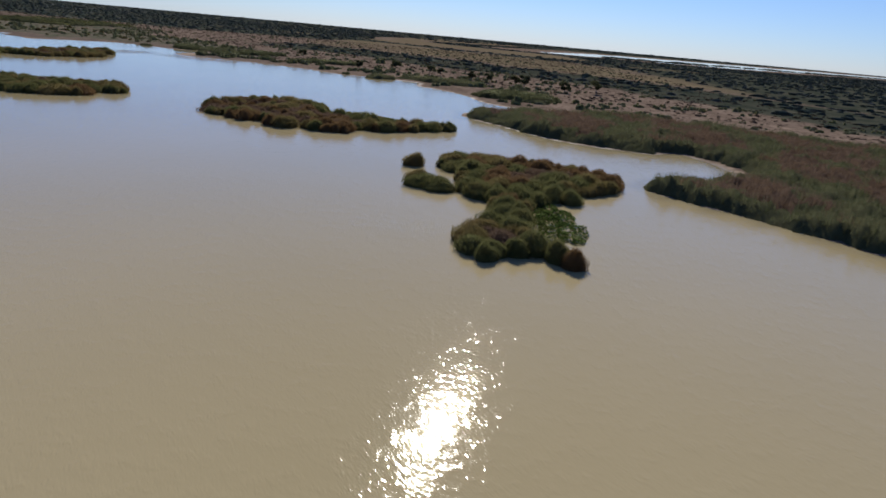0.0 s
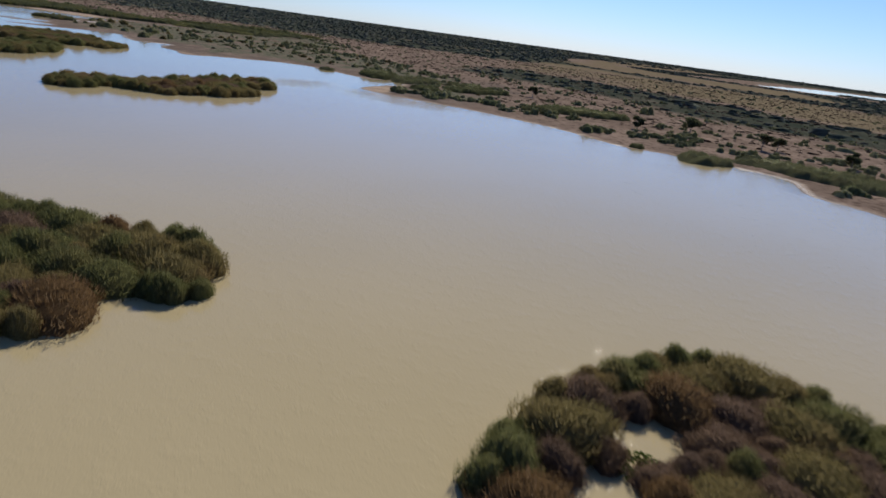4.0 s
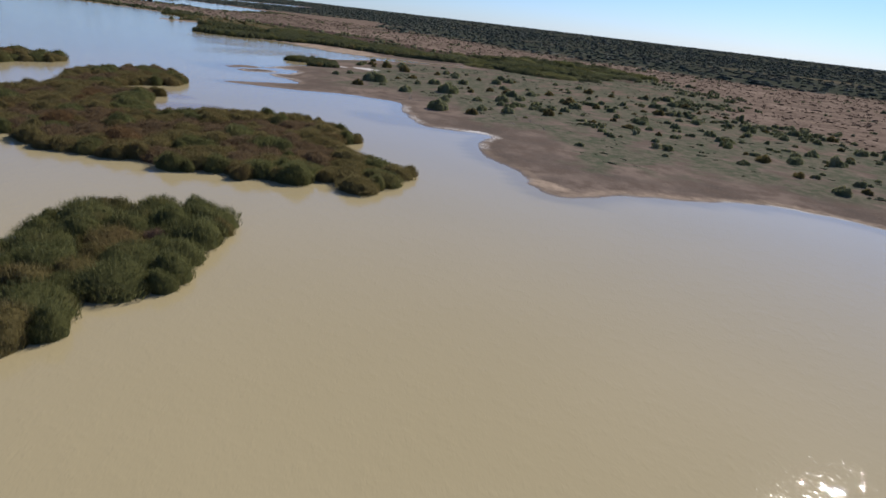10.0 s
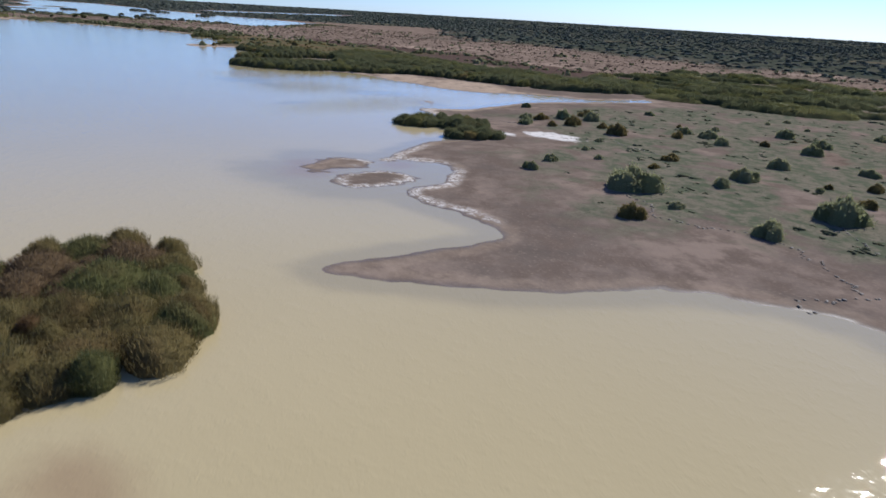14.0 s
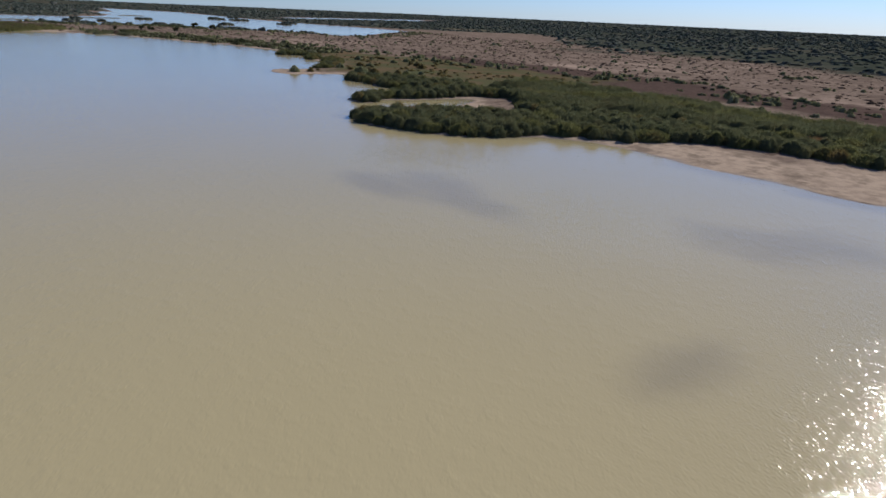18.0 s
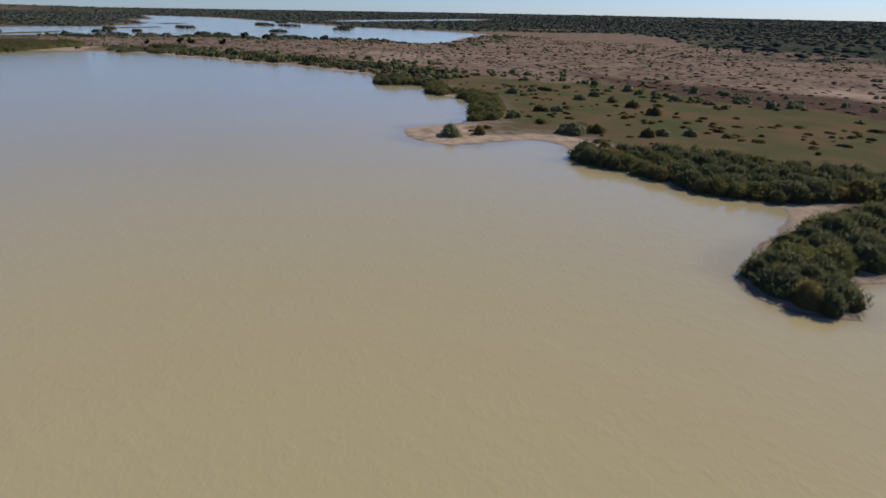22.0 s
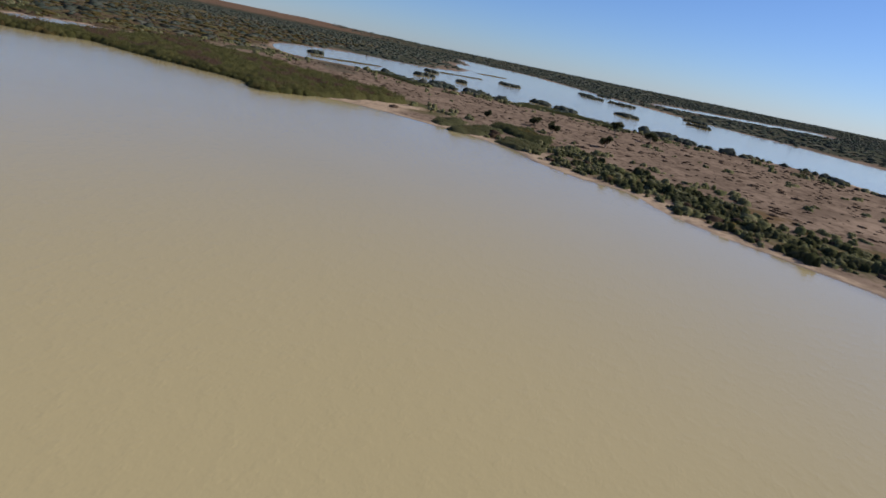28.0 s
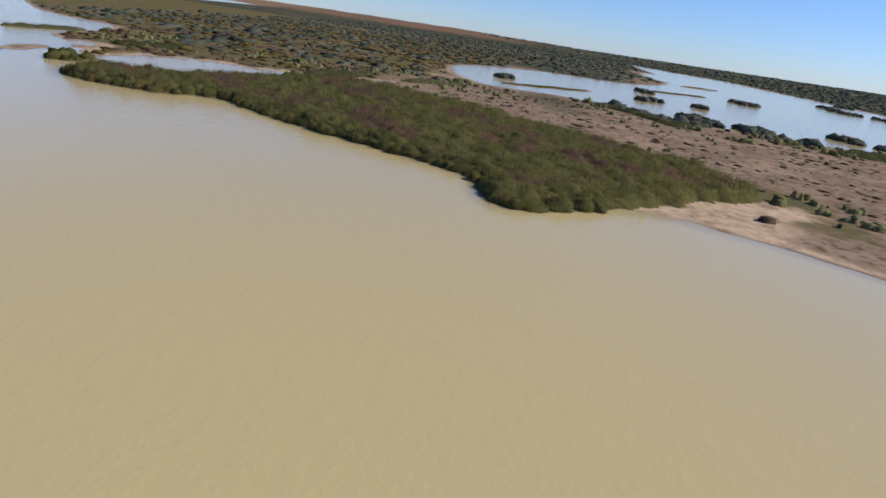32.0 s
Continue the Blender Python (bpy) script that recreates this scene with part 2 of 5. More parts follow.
def make_leaf(name, low, high, tip, dead=0.0, glow=0.58):
    """Blades and leaves: colour from clump to clump, from blade to blade, and a share of dead straw."""
    m, t, b = material(name)
    geo = t.nodes.new("ShaderNodeNewGeometry")
    info = t.nodes.new("ShaderNodeObjectInfo")
    own = math_node(t, "ADD", math_node(t, "MULTIPLY", info.outputs["Random"], 0.6), math_node(t, "MULTIPLY", ramp(t, noise_node(t, 0.07, 2, 0.5, geo.outputs["Position"]), 0.35, 0.65), 0.4))
    c = mix(t, own, low, high)
    c = mix(t, ramp(t, geo.outputs["Random Per Island"], 0.35, 1.0), c, tip)
    patch = noise_node(t, 0.22, 3, 0.6, geo.outputs["Position"])
    c = mix(t, math_node(t, "MULTIPLY", ramp(t, patch, 0.5, 0.72), dead), c, (0.16, 0.1, 0.05))
    grain = noise_node(t, 7.0, 3, 0.7, geo.outputs["Position"])
    c = mix(t, math_node(t, "MULTIPLY", ramp(t, grain, 0.56, 0.36), 0.45), c, tuple(0.5 * v for v in low))
    link(t, c, b.inputs["Base Color"])
    b.inputs["Roughness"].default_value = 0.6
    b.inputs["Specular IOR Level"].default_value = 0.0
    thin, both = t.nodes.new("ShaderNodeBsdfTranslucent"), t.nodes.new("ShaderNodeMixShader")
    link(t, c, thin.inputs["Color"])
    both.inputs[0].default_value = glow
    link(t, b.outputs[0], both.inputs[1])
    link(t, thin.outputs[0], both.inputs[2])
    link(t, both.outputs[0], t.nodes["Material Output"].inputs["Surface"])
    return m


GROUND, WATER = make_ground(), make_water()
REED_GREEN = make_leaf("green bulrush blades", (0.0826, 0.0883, 0.0325), (0.114, 0.114, 0.044), (0.18, 0.172, 0.0766), 0.3)
REED_OLIVE = make_leaf("olive bulrush blades", (0.117, 0.0977, 0.0373), (0.153, 0.12, 0.0497), (0.228, 0.181, 0.0854), 0.5)
REED_DARK = make_leaf("dark bulrush blades", (0.0708, 0.0816, 0.0389), (0.0971, 0.0994, 0.0509), (0.149, 0.149, 0.082), 0.2)
REED_RUST = make_leaf("rusty dying reed blades", (0.117, 0.0696, 0.0312), (0.141, 0.0853, 0.0416), (0.197, 0.13, 0.0707), 0.5)
REED_RUSSET = make_leaf("russet brown reed blades", (0.101, 0.0681, 0.0492), (0.132, 0.0862, 0.059), (0.185, 0.128, 0.0913), 0.5)
REED_GREY = make_leaf("grey dead reed stems", (0.111, 0.0752, 0.0431), (0.15, 0.103, 0.0569), (0.213, 0.151, 0.0905), 0.3)
BUSH = make_leaf("dark saltbush leaves", (0.154, 0.168, 0.0806), (0.224, 0.224, 0.12), (0.322, 0.305, 0.182), 0.1, 0.6)
# bluish and lifted: the haze of distance is put into this leaf colour
WOODS = make_leaf("far scrub leaves with haze blue", (0.0789, 0.104, 0.0909), (0.124, 0.14, 0.115), (0.17, 0.176, 0.154), 0.3)
STUBBLE = make_leaf("brown lignum twigs", (0.0948, 0.0696, 0.055), (0.127, 0.0886, 0.0688), (0.189, 0.14, 0.11), 0.3)
HERB = make_leaf("grey green marsh herbs", (0.1, 0.115, 0.07), (0.14, 0.145, 0.095), (0.18, 0.18, 0.12), 0.3)
WEED = make_leaf("floating water weed leaves", (0.05, 0.08, 0.02), (0.07, 0.1, 0.026), (0.12, 0.15, 0.05), 0.2)


# ---- the plan: outlines in metres ----
SHORE_EAST = [(5000, -700), (900, -420), (300, -160), (120, -45), (78, 12), (62, 45), (53, 64), (48, 71), (42, 78), (35, 85), (30, 92), (38, 101),
              (50, 107), (53, 116), (48, 130), (42, 125), (35, 127), (23, 132), (13, 145), (3, 158), (2, 166), (10, 178), (17, 189), (9, 200),
              (2, 219), (-8, 232), (-16, 239), (-17, 254), (-29, 259), (-42, 262), (-52, 262), (-68, 274), (-94, 283), (-119, 286), (-127, 288)]
SHORE_MUD = [(-135, 294), (-134, 312), (-132, 325), (-141, 335), (-145, 327), (-158, 330), (-166, 334), (-175, 338), (-189, 336), (-198, 326),
             (-206, 318), (-208, 312), (-212, 307), (-218, 310), (-222, 314), (-233, 319), (-240, 327), (-243, 335), (-255, 329), (-269, 337),
             (-279, 346), (-292, 342), (-302, 331), (-316, 321), (-312, 335), (-312, 341), (-320, 342), (-326, 342), (-330, 345), (-329, 350),
             (-335, 358), (-340, 356), (-344, 354), (-347, 361), (-349, 369), (-348, 377), (-352, 386), (-362, 390), (-377, 394), (-371, 404)]
SHORE_REEDS = [(-371, 413), (-370, 432), (-363, 447), (-353, 468), (-356, 471), (-366, 452), (-375, 450), (-384, 442), (-393, 432), (-406, 429),
               (-415, 430), (-426, 429), (-434, 431), (-446, 430), (-454, 425), (-456, 419), (-464, 411), (-473, 407), (-480, 405), (-491, 410),
               (-490, 420), (-487, 424), (-488, 431), (-491, 443), (-496, 450), (-499, 443), (-502, 433), (-505, 427), (-501, 423), (-504, 420),
               (-510, 421), (-513, 430), (-515, 440), (-519, 447), (-526, 443), (-538, 444), (-546, 443), (-553, 450), (-560, 450), (-563, 443)]
SHORE_WEST = [(-564, 436), (-572, 433), (-581, 437), (-582, 441), (-580, 450), (-591, 461), (-605, 471), (-619, 470), (-634, 479), (-641, 469),
              (-654, 476), (-671, 482), (-690, 477), (-711, 475), (-727, 467), (-743, 461), (-757, 461), (-766, 453), (-778, 448), (-790, 447),
              (-804, 437), (-811, 430), (-825, 413), (-830, 398), (-823, 382), (-836, 380), (-846, 366), (-856, 350), (-866, 338), (-873, 328),
              (-869, 318), (-873, 300), (-880, 293), (-895, 297), (-893, 308), (-905, 320), (-935, 334), (-958, 357), (-940, 326), (-938, 305)]
SHORE_FAR = [(-932, 289), (-915, 284), (-915, 276), (-940, 268), (-950, 247), (-1020, 230), (-1060, 170), (-1200, 60), (-1600, -100), (-5000, -400)]
MAINLAND = SHORE_EAST + SHORE_MUD + SHORE_REEDS + SHORE_WEST + SHORE_FAR + [(-5000, 5000), (5000, 5000)]
LAGOON = [(-1004, 389), (-1003, 419), (-985, 440), (-968, 455), (-957, 475), (-955, 500), (-950, 520), (-912, 552), (-889, 581), (-870, 612),
          (-820, 613), (-830, 645), (-880, 700), (-929, 765), (-1006, 770), (-1168, 754), (-1380, 760), (-1700, 790), (-1900, 700), (-1500, 620),
          (-1279, 558), (-1178, 492), (-1178, 438), (-1124, 385), (-1060, 375)]
FAR_POOLS = [[(-1528, 607), (-1531, 676), (-1527, 764), (-1388, 701), (-1329, 604), (-1356, 565)], [(-1494, 914), (-1580, 1064), (-1652, 1262), (-1772, 1537), (-1538, 1295), (-1485, 1105), (-1412, 932), (-1387, 847)]]
FAR_WATER = [(150, 1330), (400, 1900), (900, 2400), (2400, 3600), (2700, 3500), (1300, 2100), (620, 1500), (420, 1420)]
SOUTH_SHORE = [(-5000, -5000), (-5000, -1500), (-1200, -900), (300, -1000), (5000, -1500), (5000, -5000)]
MUD_BANKS = [(-383, 404, 5.0, 1.8), (4, 185, 2.6, 1.6), (-1024, 400, 7, 6), (-1034, 412, 9, 7), (-1044, 426, 9, 7), (-1053, 440, 7, 7), (-1140, 505, 10, 14), (-1156, 535, 8, 14), (-1290, 590, 24, 20), (-908, 266, 17, 6), (-930, 270, 9, 5), (-938, 317, 6, 3)]
BANK_ISLETS = [[(-348.6, 347.5), (-346.9, 350), (-343, 349.8), (-341.8, 347.5), (-343.3, 344.2), (-343.5, 340), (-346.4, 340), (-348.2, 343.2)],
               [(-340.2, 344.6), (-338.6, 348.2), (-334.9, 349.7), (-332.6, 348.4), (-332.1, 344.8), (-332.8, 341.3), (-334.6, 339), (-336.9, 338.5), (-338.9, 339.8), (-340.4, 341.4)],
               [(-345.1, 352.8), (-344.1, 354.7), (-342.6, 355), (-341.9, 352.9), (-343.3, 352)]]
SHOALS = [(-443, 383, 9, 4), (-432, 387, 10, 4), (-445, 382, 3.5, 3), (-439, 389, 8, 5), (-405, 401, 9, 5), (-399, 409, 8, 4), (-397, 374, 2.6, 6),
          (-346, 337, 11, 8), (-338, 337, 8, 6), (-336, 352, 6, 4), (-352, 344, 6, 6), (-365, 395, 10, 5), (-265, 325, 9, 5)]
SILT = [(-286, 292, 6, 4.5), (-281, 290, 5, 5), (-283, 297, 5, 3.5), (-277, 298, 4, 3), (-296, 298.5, 4, 2.5), (-303, 297, 4, 3), (-345, 340, 4.5, 5), (-349, 342, 2.5, 3), (-340, 352, 3, 3)]
PANS = [(-245.6, 333.8, 3.4, 2.0), (-339, 391, 7, 3.5), (-349, 386, 6, 2)]
SALT = [(-272, 341, 5, 2.5), (-263, 333, 6, 2.0), (-243, 337, 4, 2), (-245, 333, 6, 3), (-377, 394, 6, 4), (-330, 351, 5, 5), (-334, 344, 4, 4), (-346, 357, 6, 6), (-322, 345, 6, 2), (-238, 325, 3, 1.5), (16, 190, 4, 2), (4, 185, 3, 2), (-24, 261, 6, 3), (-16, 248, 3, 8)]
SAND = [(-574, 441, 12, 6), (-556, 453, 9, 4), (-520, 452, 6, 4), (-485, 437, 7, 8), (-470, 436, 22, 4), (-428, 437, 20, 8), (-402, 441, 16, 9), (-377, 402, 8, 5),
        (-809, 440, 16, 5), (-783, 452, 12, 4), (-745, 464, 18, 2.5), (-830, 412, 5, 14), (-935, 310, 6, 6), (-918, 268, 16, 5), (-925, 325, 14, 3), (-840, 420, 8, 14), (-220, 311, 10, 2), (-130, 300, 8, 12)]

HEATH = [(-640, 548), (-610, 530), (-556, 500), (-514, 498), (-477, 505), (-448, 508), (-400, 500), (-330, 528), (-290, 520), (-280, 545), (-330, 556), (-400, 545), (-457, 541), (-502, 558), (-556, 555), (-610, 545)]
RUFFLED = [(-124, 284, 10, 11), (-112, 276, 14, 8), (-388, 386, 12, 26), (-420, 393, 16, 14), (-149, 279, 8, 13), (-452, 398, 12, 14), (-3, 62, 7, 3)]


def dense(points, step=2.5, jitter=0.0):
    """A closed outline rounded off through its corners, with a point about every step metres where it is short."""
    pts, out = np.array(points, float), []
    n = len(pts)
    for i in range(n):
        p0, p1, p2, p3 = pts[i - 1], pts[i], pts[(i + 1) % n], pts[(i + 2) % n]
        size = np.hypot(*(p2 - p1))
        k = 1 if size > 250 else max(1, min(5, int(size / step)))
        for s in np.arange(k) / k:
            if size > 250:
                out.append(p1)
            else:
                out.append(0.5 * (2 * p1 + (p2 - p0) * s + (2 * p0 - 5 * p1 + 4 * p2 - p3) * s * s + (3 * p1 - p0 - 3 * p2 + p3) * s**3)
                           if max(np.hypot(*(p1 - p0)), np.hypot(*(p3 - p2))) < 250 else p1 + (p2 - p1) * s)
    return np.array(out)


def depth_in(poly, x, y):
    """Metres from the outline, positive inside it."""
    a, b = poly, np.roll(poly, -1, 0)
    inside, best = np.zeros(len(x), bool), np.full(len(x), 1e18)
    for (ax, ay), (bx, by) in zip(a, b):
        dx, dy = bx - ax, by - ay
        k = np.clip(((x - ax) * dx + (y - ay) * dy) / (dx * dx + dy * dy + 1e-9), 0, 1)
        best = np.minimum(best, (x - ax - k * dx) ** 2 + (y - ay - k * dy) ** 2)
        if dy:
            inside ^= ((ay > y) != (by > y)) & (x < dx * (y - ay) / dy + ax)
    return np.where(inside, 1, -1) * np.sqrt(best)


def waves(x, y, scale, seed):
    """A cheap smooth uneven field, about -1 to 1."""
    r = np.random.RandomState(seed)
    out = 0
    for k in range(6):
        a, f = r.uniform(0, 2 * np.pi), (1 + 0.75 * k) / scale
        out = out + np.sin((x * np.cos(a) + y * np.sin(a)) * f * 2 * np.pi + r.uniform(0, 6.28) + 1.3 * np.sin((y * np.cos(a) - x * np.sin(a)) * f * 3.1)) / (1 + 0.6 * k)
    return out / 2.2


def spots(table, x, y, scale=1.0):
    """Oval patches: 1 in the middle, 0 outside, added up."""
    out = np.zeros(len(x))
    for cx, cy, rx, ry in table:
        out = np.maximum(out, np.exp(-(((x - cx) / (rx * scale)) ** 2 + ((y - cy) / (ry * scale)) ** 2)))
    return out


BANK_LINES = [dense(line, 1) for line in BANK_ISLETS]
MAIN_LINE, LAGOON_LINE, FAR_LINE, SOUTH_LINE = dense(MAINLAND), dense(LAGOON, 12), dense(FAR_WATER, 60), np.array(SOUTH_SHORE, float)


def land_depth(x, y):
    """Metres inland from the nearest waterline; negative out on the water."""
    x, y = np.asarray(x, float), np.asarray(y, float)
    d = depth_in(MAIN_LINE, x, y)
    d = np.minimum(d, -depth_in(LAGOON_LINE, x, y))
    d = np.minimum(d, -depth_in(FAR_LINE, x, y))
    for pool in FAR_POOLS:
        d = np.minimum(d, -depth_in(np.array(pool, float), x, y))
    return np.maximum(d, depth_in(SOUTH_LINE, x, y))


def height(x, y, d):
    """The ground's height above the water."""
    e = d + 0.22 + 0.4 * waves(x, y, 16, 3) + 0.32 * waves(x, y, 5, 4)
    h = np.where(e > 0, 0.035 * e, 0.06 * e)
    h = np.where(h > 0.5, 0.5 + 0.25 * (1 - np.exp(-(h - 0.5) / 0.8)), np.maximum(h, -1.6))
    h = h + np.where(d > 20, np.clip((d - 20) / 60, 0, 1) * (0.25 * waves(x, y, 60, 5)), 0)
    ridge = np.clip((-x - 2500) / 1200, 0, 1) * np.clip((1100 - y) / 700, 0, 1)
    h = h + ridge * (11 + 6 * waves(x, y, 700, 6))
    bank = spots(MUD_BANKS, x + 1.8 * waves(x, y, 11, 31) + 0.6 * waves(x, y, 4, 33), y + 1.8 * waves(x, y, 11, 32) + 0.6 * waves(x, y, 4, 34))
    for line in BANK_LINES:
        bank = np.maximum(bank, np.clip(0.66 + 0.13 * (depth_in(line, x, y) + 0.5 * waves(x, y, 4, 35) + 0.25 * waves(x, y, 1.6, 36)), 0, 1))
    return np.maximum(h, -0.22 + 0.34 * bank + 0.03 * waves(x, y, 4, 8))


def spread(low, high, step, reach, growth):
    """Grid lines: even between low and high, then ever wider out to the reach."""
    inner = list(np.arange(low, high, step))
    out, s, v = [], step, high
    while v < reach:
        out.append(v)
        s *= growth
        v += s
    left, s, v = [], step, low - step
    while v > -reach:
        left.append(v)
        s *= growth
        v -= s
    return np.array([-reach] + left[::-1] + inner + out + [reach])


def sheet(name, xs, ys, z, fields, mat, keep=None):
    """A sheet of quads over grid lines, with named values at its points."""
    nx, ny = len(xs), len(ys)
    X, Y = np.meshgrid(xs, ys)
    co = np.stack([X.ravel(), Y.ravel(), z], 1)
    i = np.arange(nx * ny).reshape(ny, nx)
    quads = np.stack([i[:-1, :-1], i[:-1, 1:], i[1:, 1:], i[1:, :-1]], -1).reshape(-1, 4)
    if keep is not None:
        quads = quads[keep[quads].any(1)]
        used = np.unique(quads)
        new_index = np.zeros(nx * ny, int)
        new_index[used] = np.arange(len(used))
        quads, co, fields = new_index[quads], co[used], {k: v[used] for k, v in fields.items()}
    me = bpy.data.meshes.new(name)
    me.vertices.add(len(co))
    me.vertices.foreach_set("co", co.ravel().astype(np.float32))
    me.loops.add(quads.size)
    me.loops.foreach_set("vertex_index", quads.ravel().astype(np.int32))
    me.polygons.add(len(quads))
    me.polygons.foreach_set("loop_start", np.arange(0, quads.size, 4, dtype=np.int32))
    me.polygons.foreach_set("use_smooth", np.ones(len(quads), bool))
    for key, values in fields.items():
        me.attributes.new(key, "FLOAT", "POINT").data.foreach_set("value", values.astype(np.float32))
    me.update(calc_edges=True)
    me.materials.append(mat)
    return new(name, me)


def near(v, low, high, soft):
    """1 between low and high, falling to 0 over soft metres."""
    return np.clip(np.minimum((v - low) / soft + 0.5, (high - v) / soft + 0.5), 0, 1)


def plain_start(x):
    """How far inland the bare pink plain begins."""
    return np.interp(x, [-900, -650, -600, -500, -400, -330, -240, -190, -120, 60], [22, 30, 52, 92, 76, 100, 112, 92, 32, 34])


def woods_start(x):
    """How far inland the dark woods begin."""
    return np.interp(x, [-1020, -960, -900, -700, -575, -500, -400, -330, -290, -240, -190, -100, 60], [6, 40, 150, 165, 235, 255, 205, 195, 200, 265, 300, 460, 470])


# ---- ground and water ----
xs, ys = spread(-960, 120, 2.5, 5200, 1.09), spread(40, 530, 2.5, 5200, 1.09)
# finer lines over the mud flats, which lie nearest to the path
xs = np.concatenate([xs[xs < -392], np.arange(-391.5, -208, 1.0), xs[xs > -207]])
ys = np.concatenate([ys[ys < 298], np.arange(298.5, 398, 1.0), ys[ys > 398.5]])
GX, GY = (a.ravel() for a in np.meshgrid(xs, ys))
GD = land_depth(GX, GY)
GZ = height(GX, GY, GD)
GW = waves(GX, GY, 70, 11)
GS, GF = plain_start(GX) + 9 * GW, woods_start(GX) + 28 * waves(GX, GY, 160, 12)
bays = near(GX, -395, -95, 40)
fields = {
    "bay": near(GX, -352, -215, 20),
    "inland": np.clip(GZ / 0.035, -50, 20),
    "mud": np.maximum(bays * near(GD, -50, 62, 30), near(GD, -60, 2.5, 3)),
    "marsh": bays * near(GD, 12, GS + 8, 18) * np.clip(0.72 + 0.5 * waves(GX, GY, 26, 11) + 0.4 * waves(GX, GY, 9, 21), 0, 1),
    "grass": np.maximum(near(GX, -1700, -885, 40) * near(GD, 5, 1e4, 8) * near(GY - 330 + 0.25 * (GX + 880), -1e4, 0, 40), np.maximum(near(GX, -790, -505, 30) * near(GD, 8, GS, 14), 0.8 * near(GX, -930, -820, 30) * near(GY, 380, 440, 10) * near(GD, 12, 40, 10))),
    "sand": np.clip(1.2 * spots(SAND, GX, GY), 0, 1) * near(GD, -1, 40, 6) + 0.75 * near(GD, 0.5, 3.5, 2) * near(GX, -960, -380, 40),
    "salt": 1.1 * spots(SALT, GX, GY, 1.6),
    "pan": 1.1 * spots(PANS, GX, GY),
    "scrub": np.maximum(near(GD, GF, 1e5, 50) * (0.85 + 0.25 * waves(GX, GY, 300, 13)), np.maximum(near(GX, -150, 1500, 40) * near(GD, 115, 215, 30), near(GX, 170, 4000, 60) * near(GD, 215, 1e5, 40))),
    "clearing": np.maximum(near(GX, -150, 190, 70) * near(GD, 225, 470, 60) * (0.8 + 0.4 * waves(GX, GY, 260, 14)), near(GD, GF + 20, 2500, 60) * np.clip(1.3 * waves(GX * 0.5, GY, 330, 15) - 0.7, 0, 1)),
    "heath": np.clip(0.5 + depth_in(np.array(HEATH, float), GX, GY) / 16 + 0.25 * waves(GX, GY, 40, 17), 0, 1),
    "red": np.clip((-GX - 2300) / 800, 0, 0.6) * np.clip((1000 - GY) / 500, 0, 1),
    "wet": np.clip(1 - GZ / 0.045, 0, 1),
}
ground = tagged(sheet("ground", xs, ys, GZ, fields, GROUND), "flat brown earth shore with mud, sand, salt crust and dry scrub", "ground", kind="structure")
wx, wy = xs[::2], ys[::2]
WX, WY = (a.ravel() for a in np.meshgrid(wx, wy))
WD = land_depth(WX, WY)
WH = height(WX, WY, WD)
shallow = np.clip(1.0 * spots(SHOALS, WX, WY) + 0.55 * np.exp(np.minimum(WD, 0) / 5.0) * near(WX, -400, -120, 60) + 0.3 * np.exp(np.minimum(WD, 0) / 1.5) + np.clip(1 + WH / 0.22, 0, 1), 0, 1)
ruffle = np.clip((-WX - 345) / 85, 0, 1) + 0.8 * np.clip((-WX - 900) / 60, 0, 1)
water = tagged(sheet("water", wx, wy, np.zeros(len(WX)), {"shallow": shallow, "ruffle": ruffle, "wind": spots(RUFFLED, WX, WY), "silt": spots(SILT, WX, WY), "calm": near(WX, -335, -95, 50)}, WATER, WD < 22), "calm tan silty lake water with fine ripples", "water", kind="structure")


# ---- plants: meshes ----
def mesh_of(name, co, faces, mat):
    me = bpy.data.meshes.new(name)
    co, faces = np.asarray(co, np.float32), np.asarray(faces, np.int32)
    me.vertices.add(len(co))
    me.vertices.foreach_set("co", co.ravel())
    me.loops.add(faces.size)
    me.loops.foreach_set("vertex_index", faces.ravel())
    me.polygons.add(len(faces))
    me.polygons.foreach_set("loop_start", np.arange(0, faces.size, 3, dtype=np.int32))
    me.polygons.foreach_set("use_smooth", np.ones(len(faces), bool))
    me.update(calc_edges=True)
    me.materials.append(mat)
    return me


def dome(r, rings=4, sides=10, rough=0.16):
    """A lumpy half ball of radius 1 wide and 1 high: points and triangles."""
    co, faces = [(0, 0, 1 + r.normal(0, 0.04))], []
    lump = r.uniform(0, 6.28, 3)
    for k in range(1, rings + 1):
        a = k / rings * np.pi * 0.53
        for s in range(sides):
            b = 2 * np.pi * (s + 0.5 * (k % 2)) / sides
            w = 1 + 0.12 * np.sin(2 * b + lump[0]) + 0.09 * np.sin(3 * b + lump[1]) + r.normal(0, rough * 0.5)
            co.append((np.sin(a) * w * np.cos(b), np.sin(a) * w * np.sin(b), np.cos(a) * (1 + r.normal(0, rough * 0.5))))
    for s in range(sides):
        faces.append((0, 1 + s, 1 + (s + 1) % sides))
    for k in range(rings - 1):
        for s in range(sides):
            a, b = 1 + k * sides + s, 1 + k * sides + (s + 1) % sides
            c, e = a + sides, b + sides
            faces += [(a, c, e), (a, e, b)] if k % 2 else [(a, c, b), (b, c, e)]
    return np.array(co), np.array(faces)


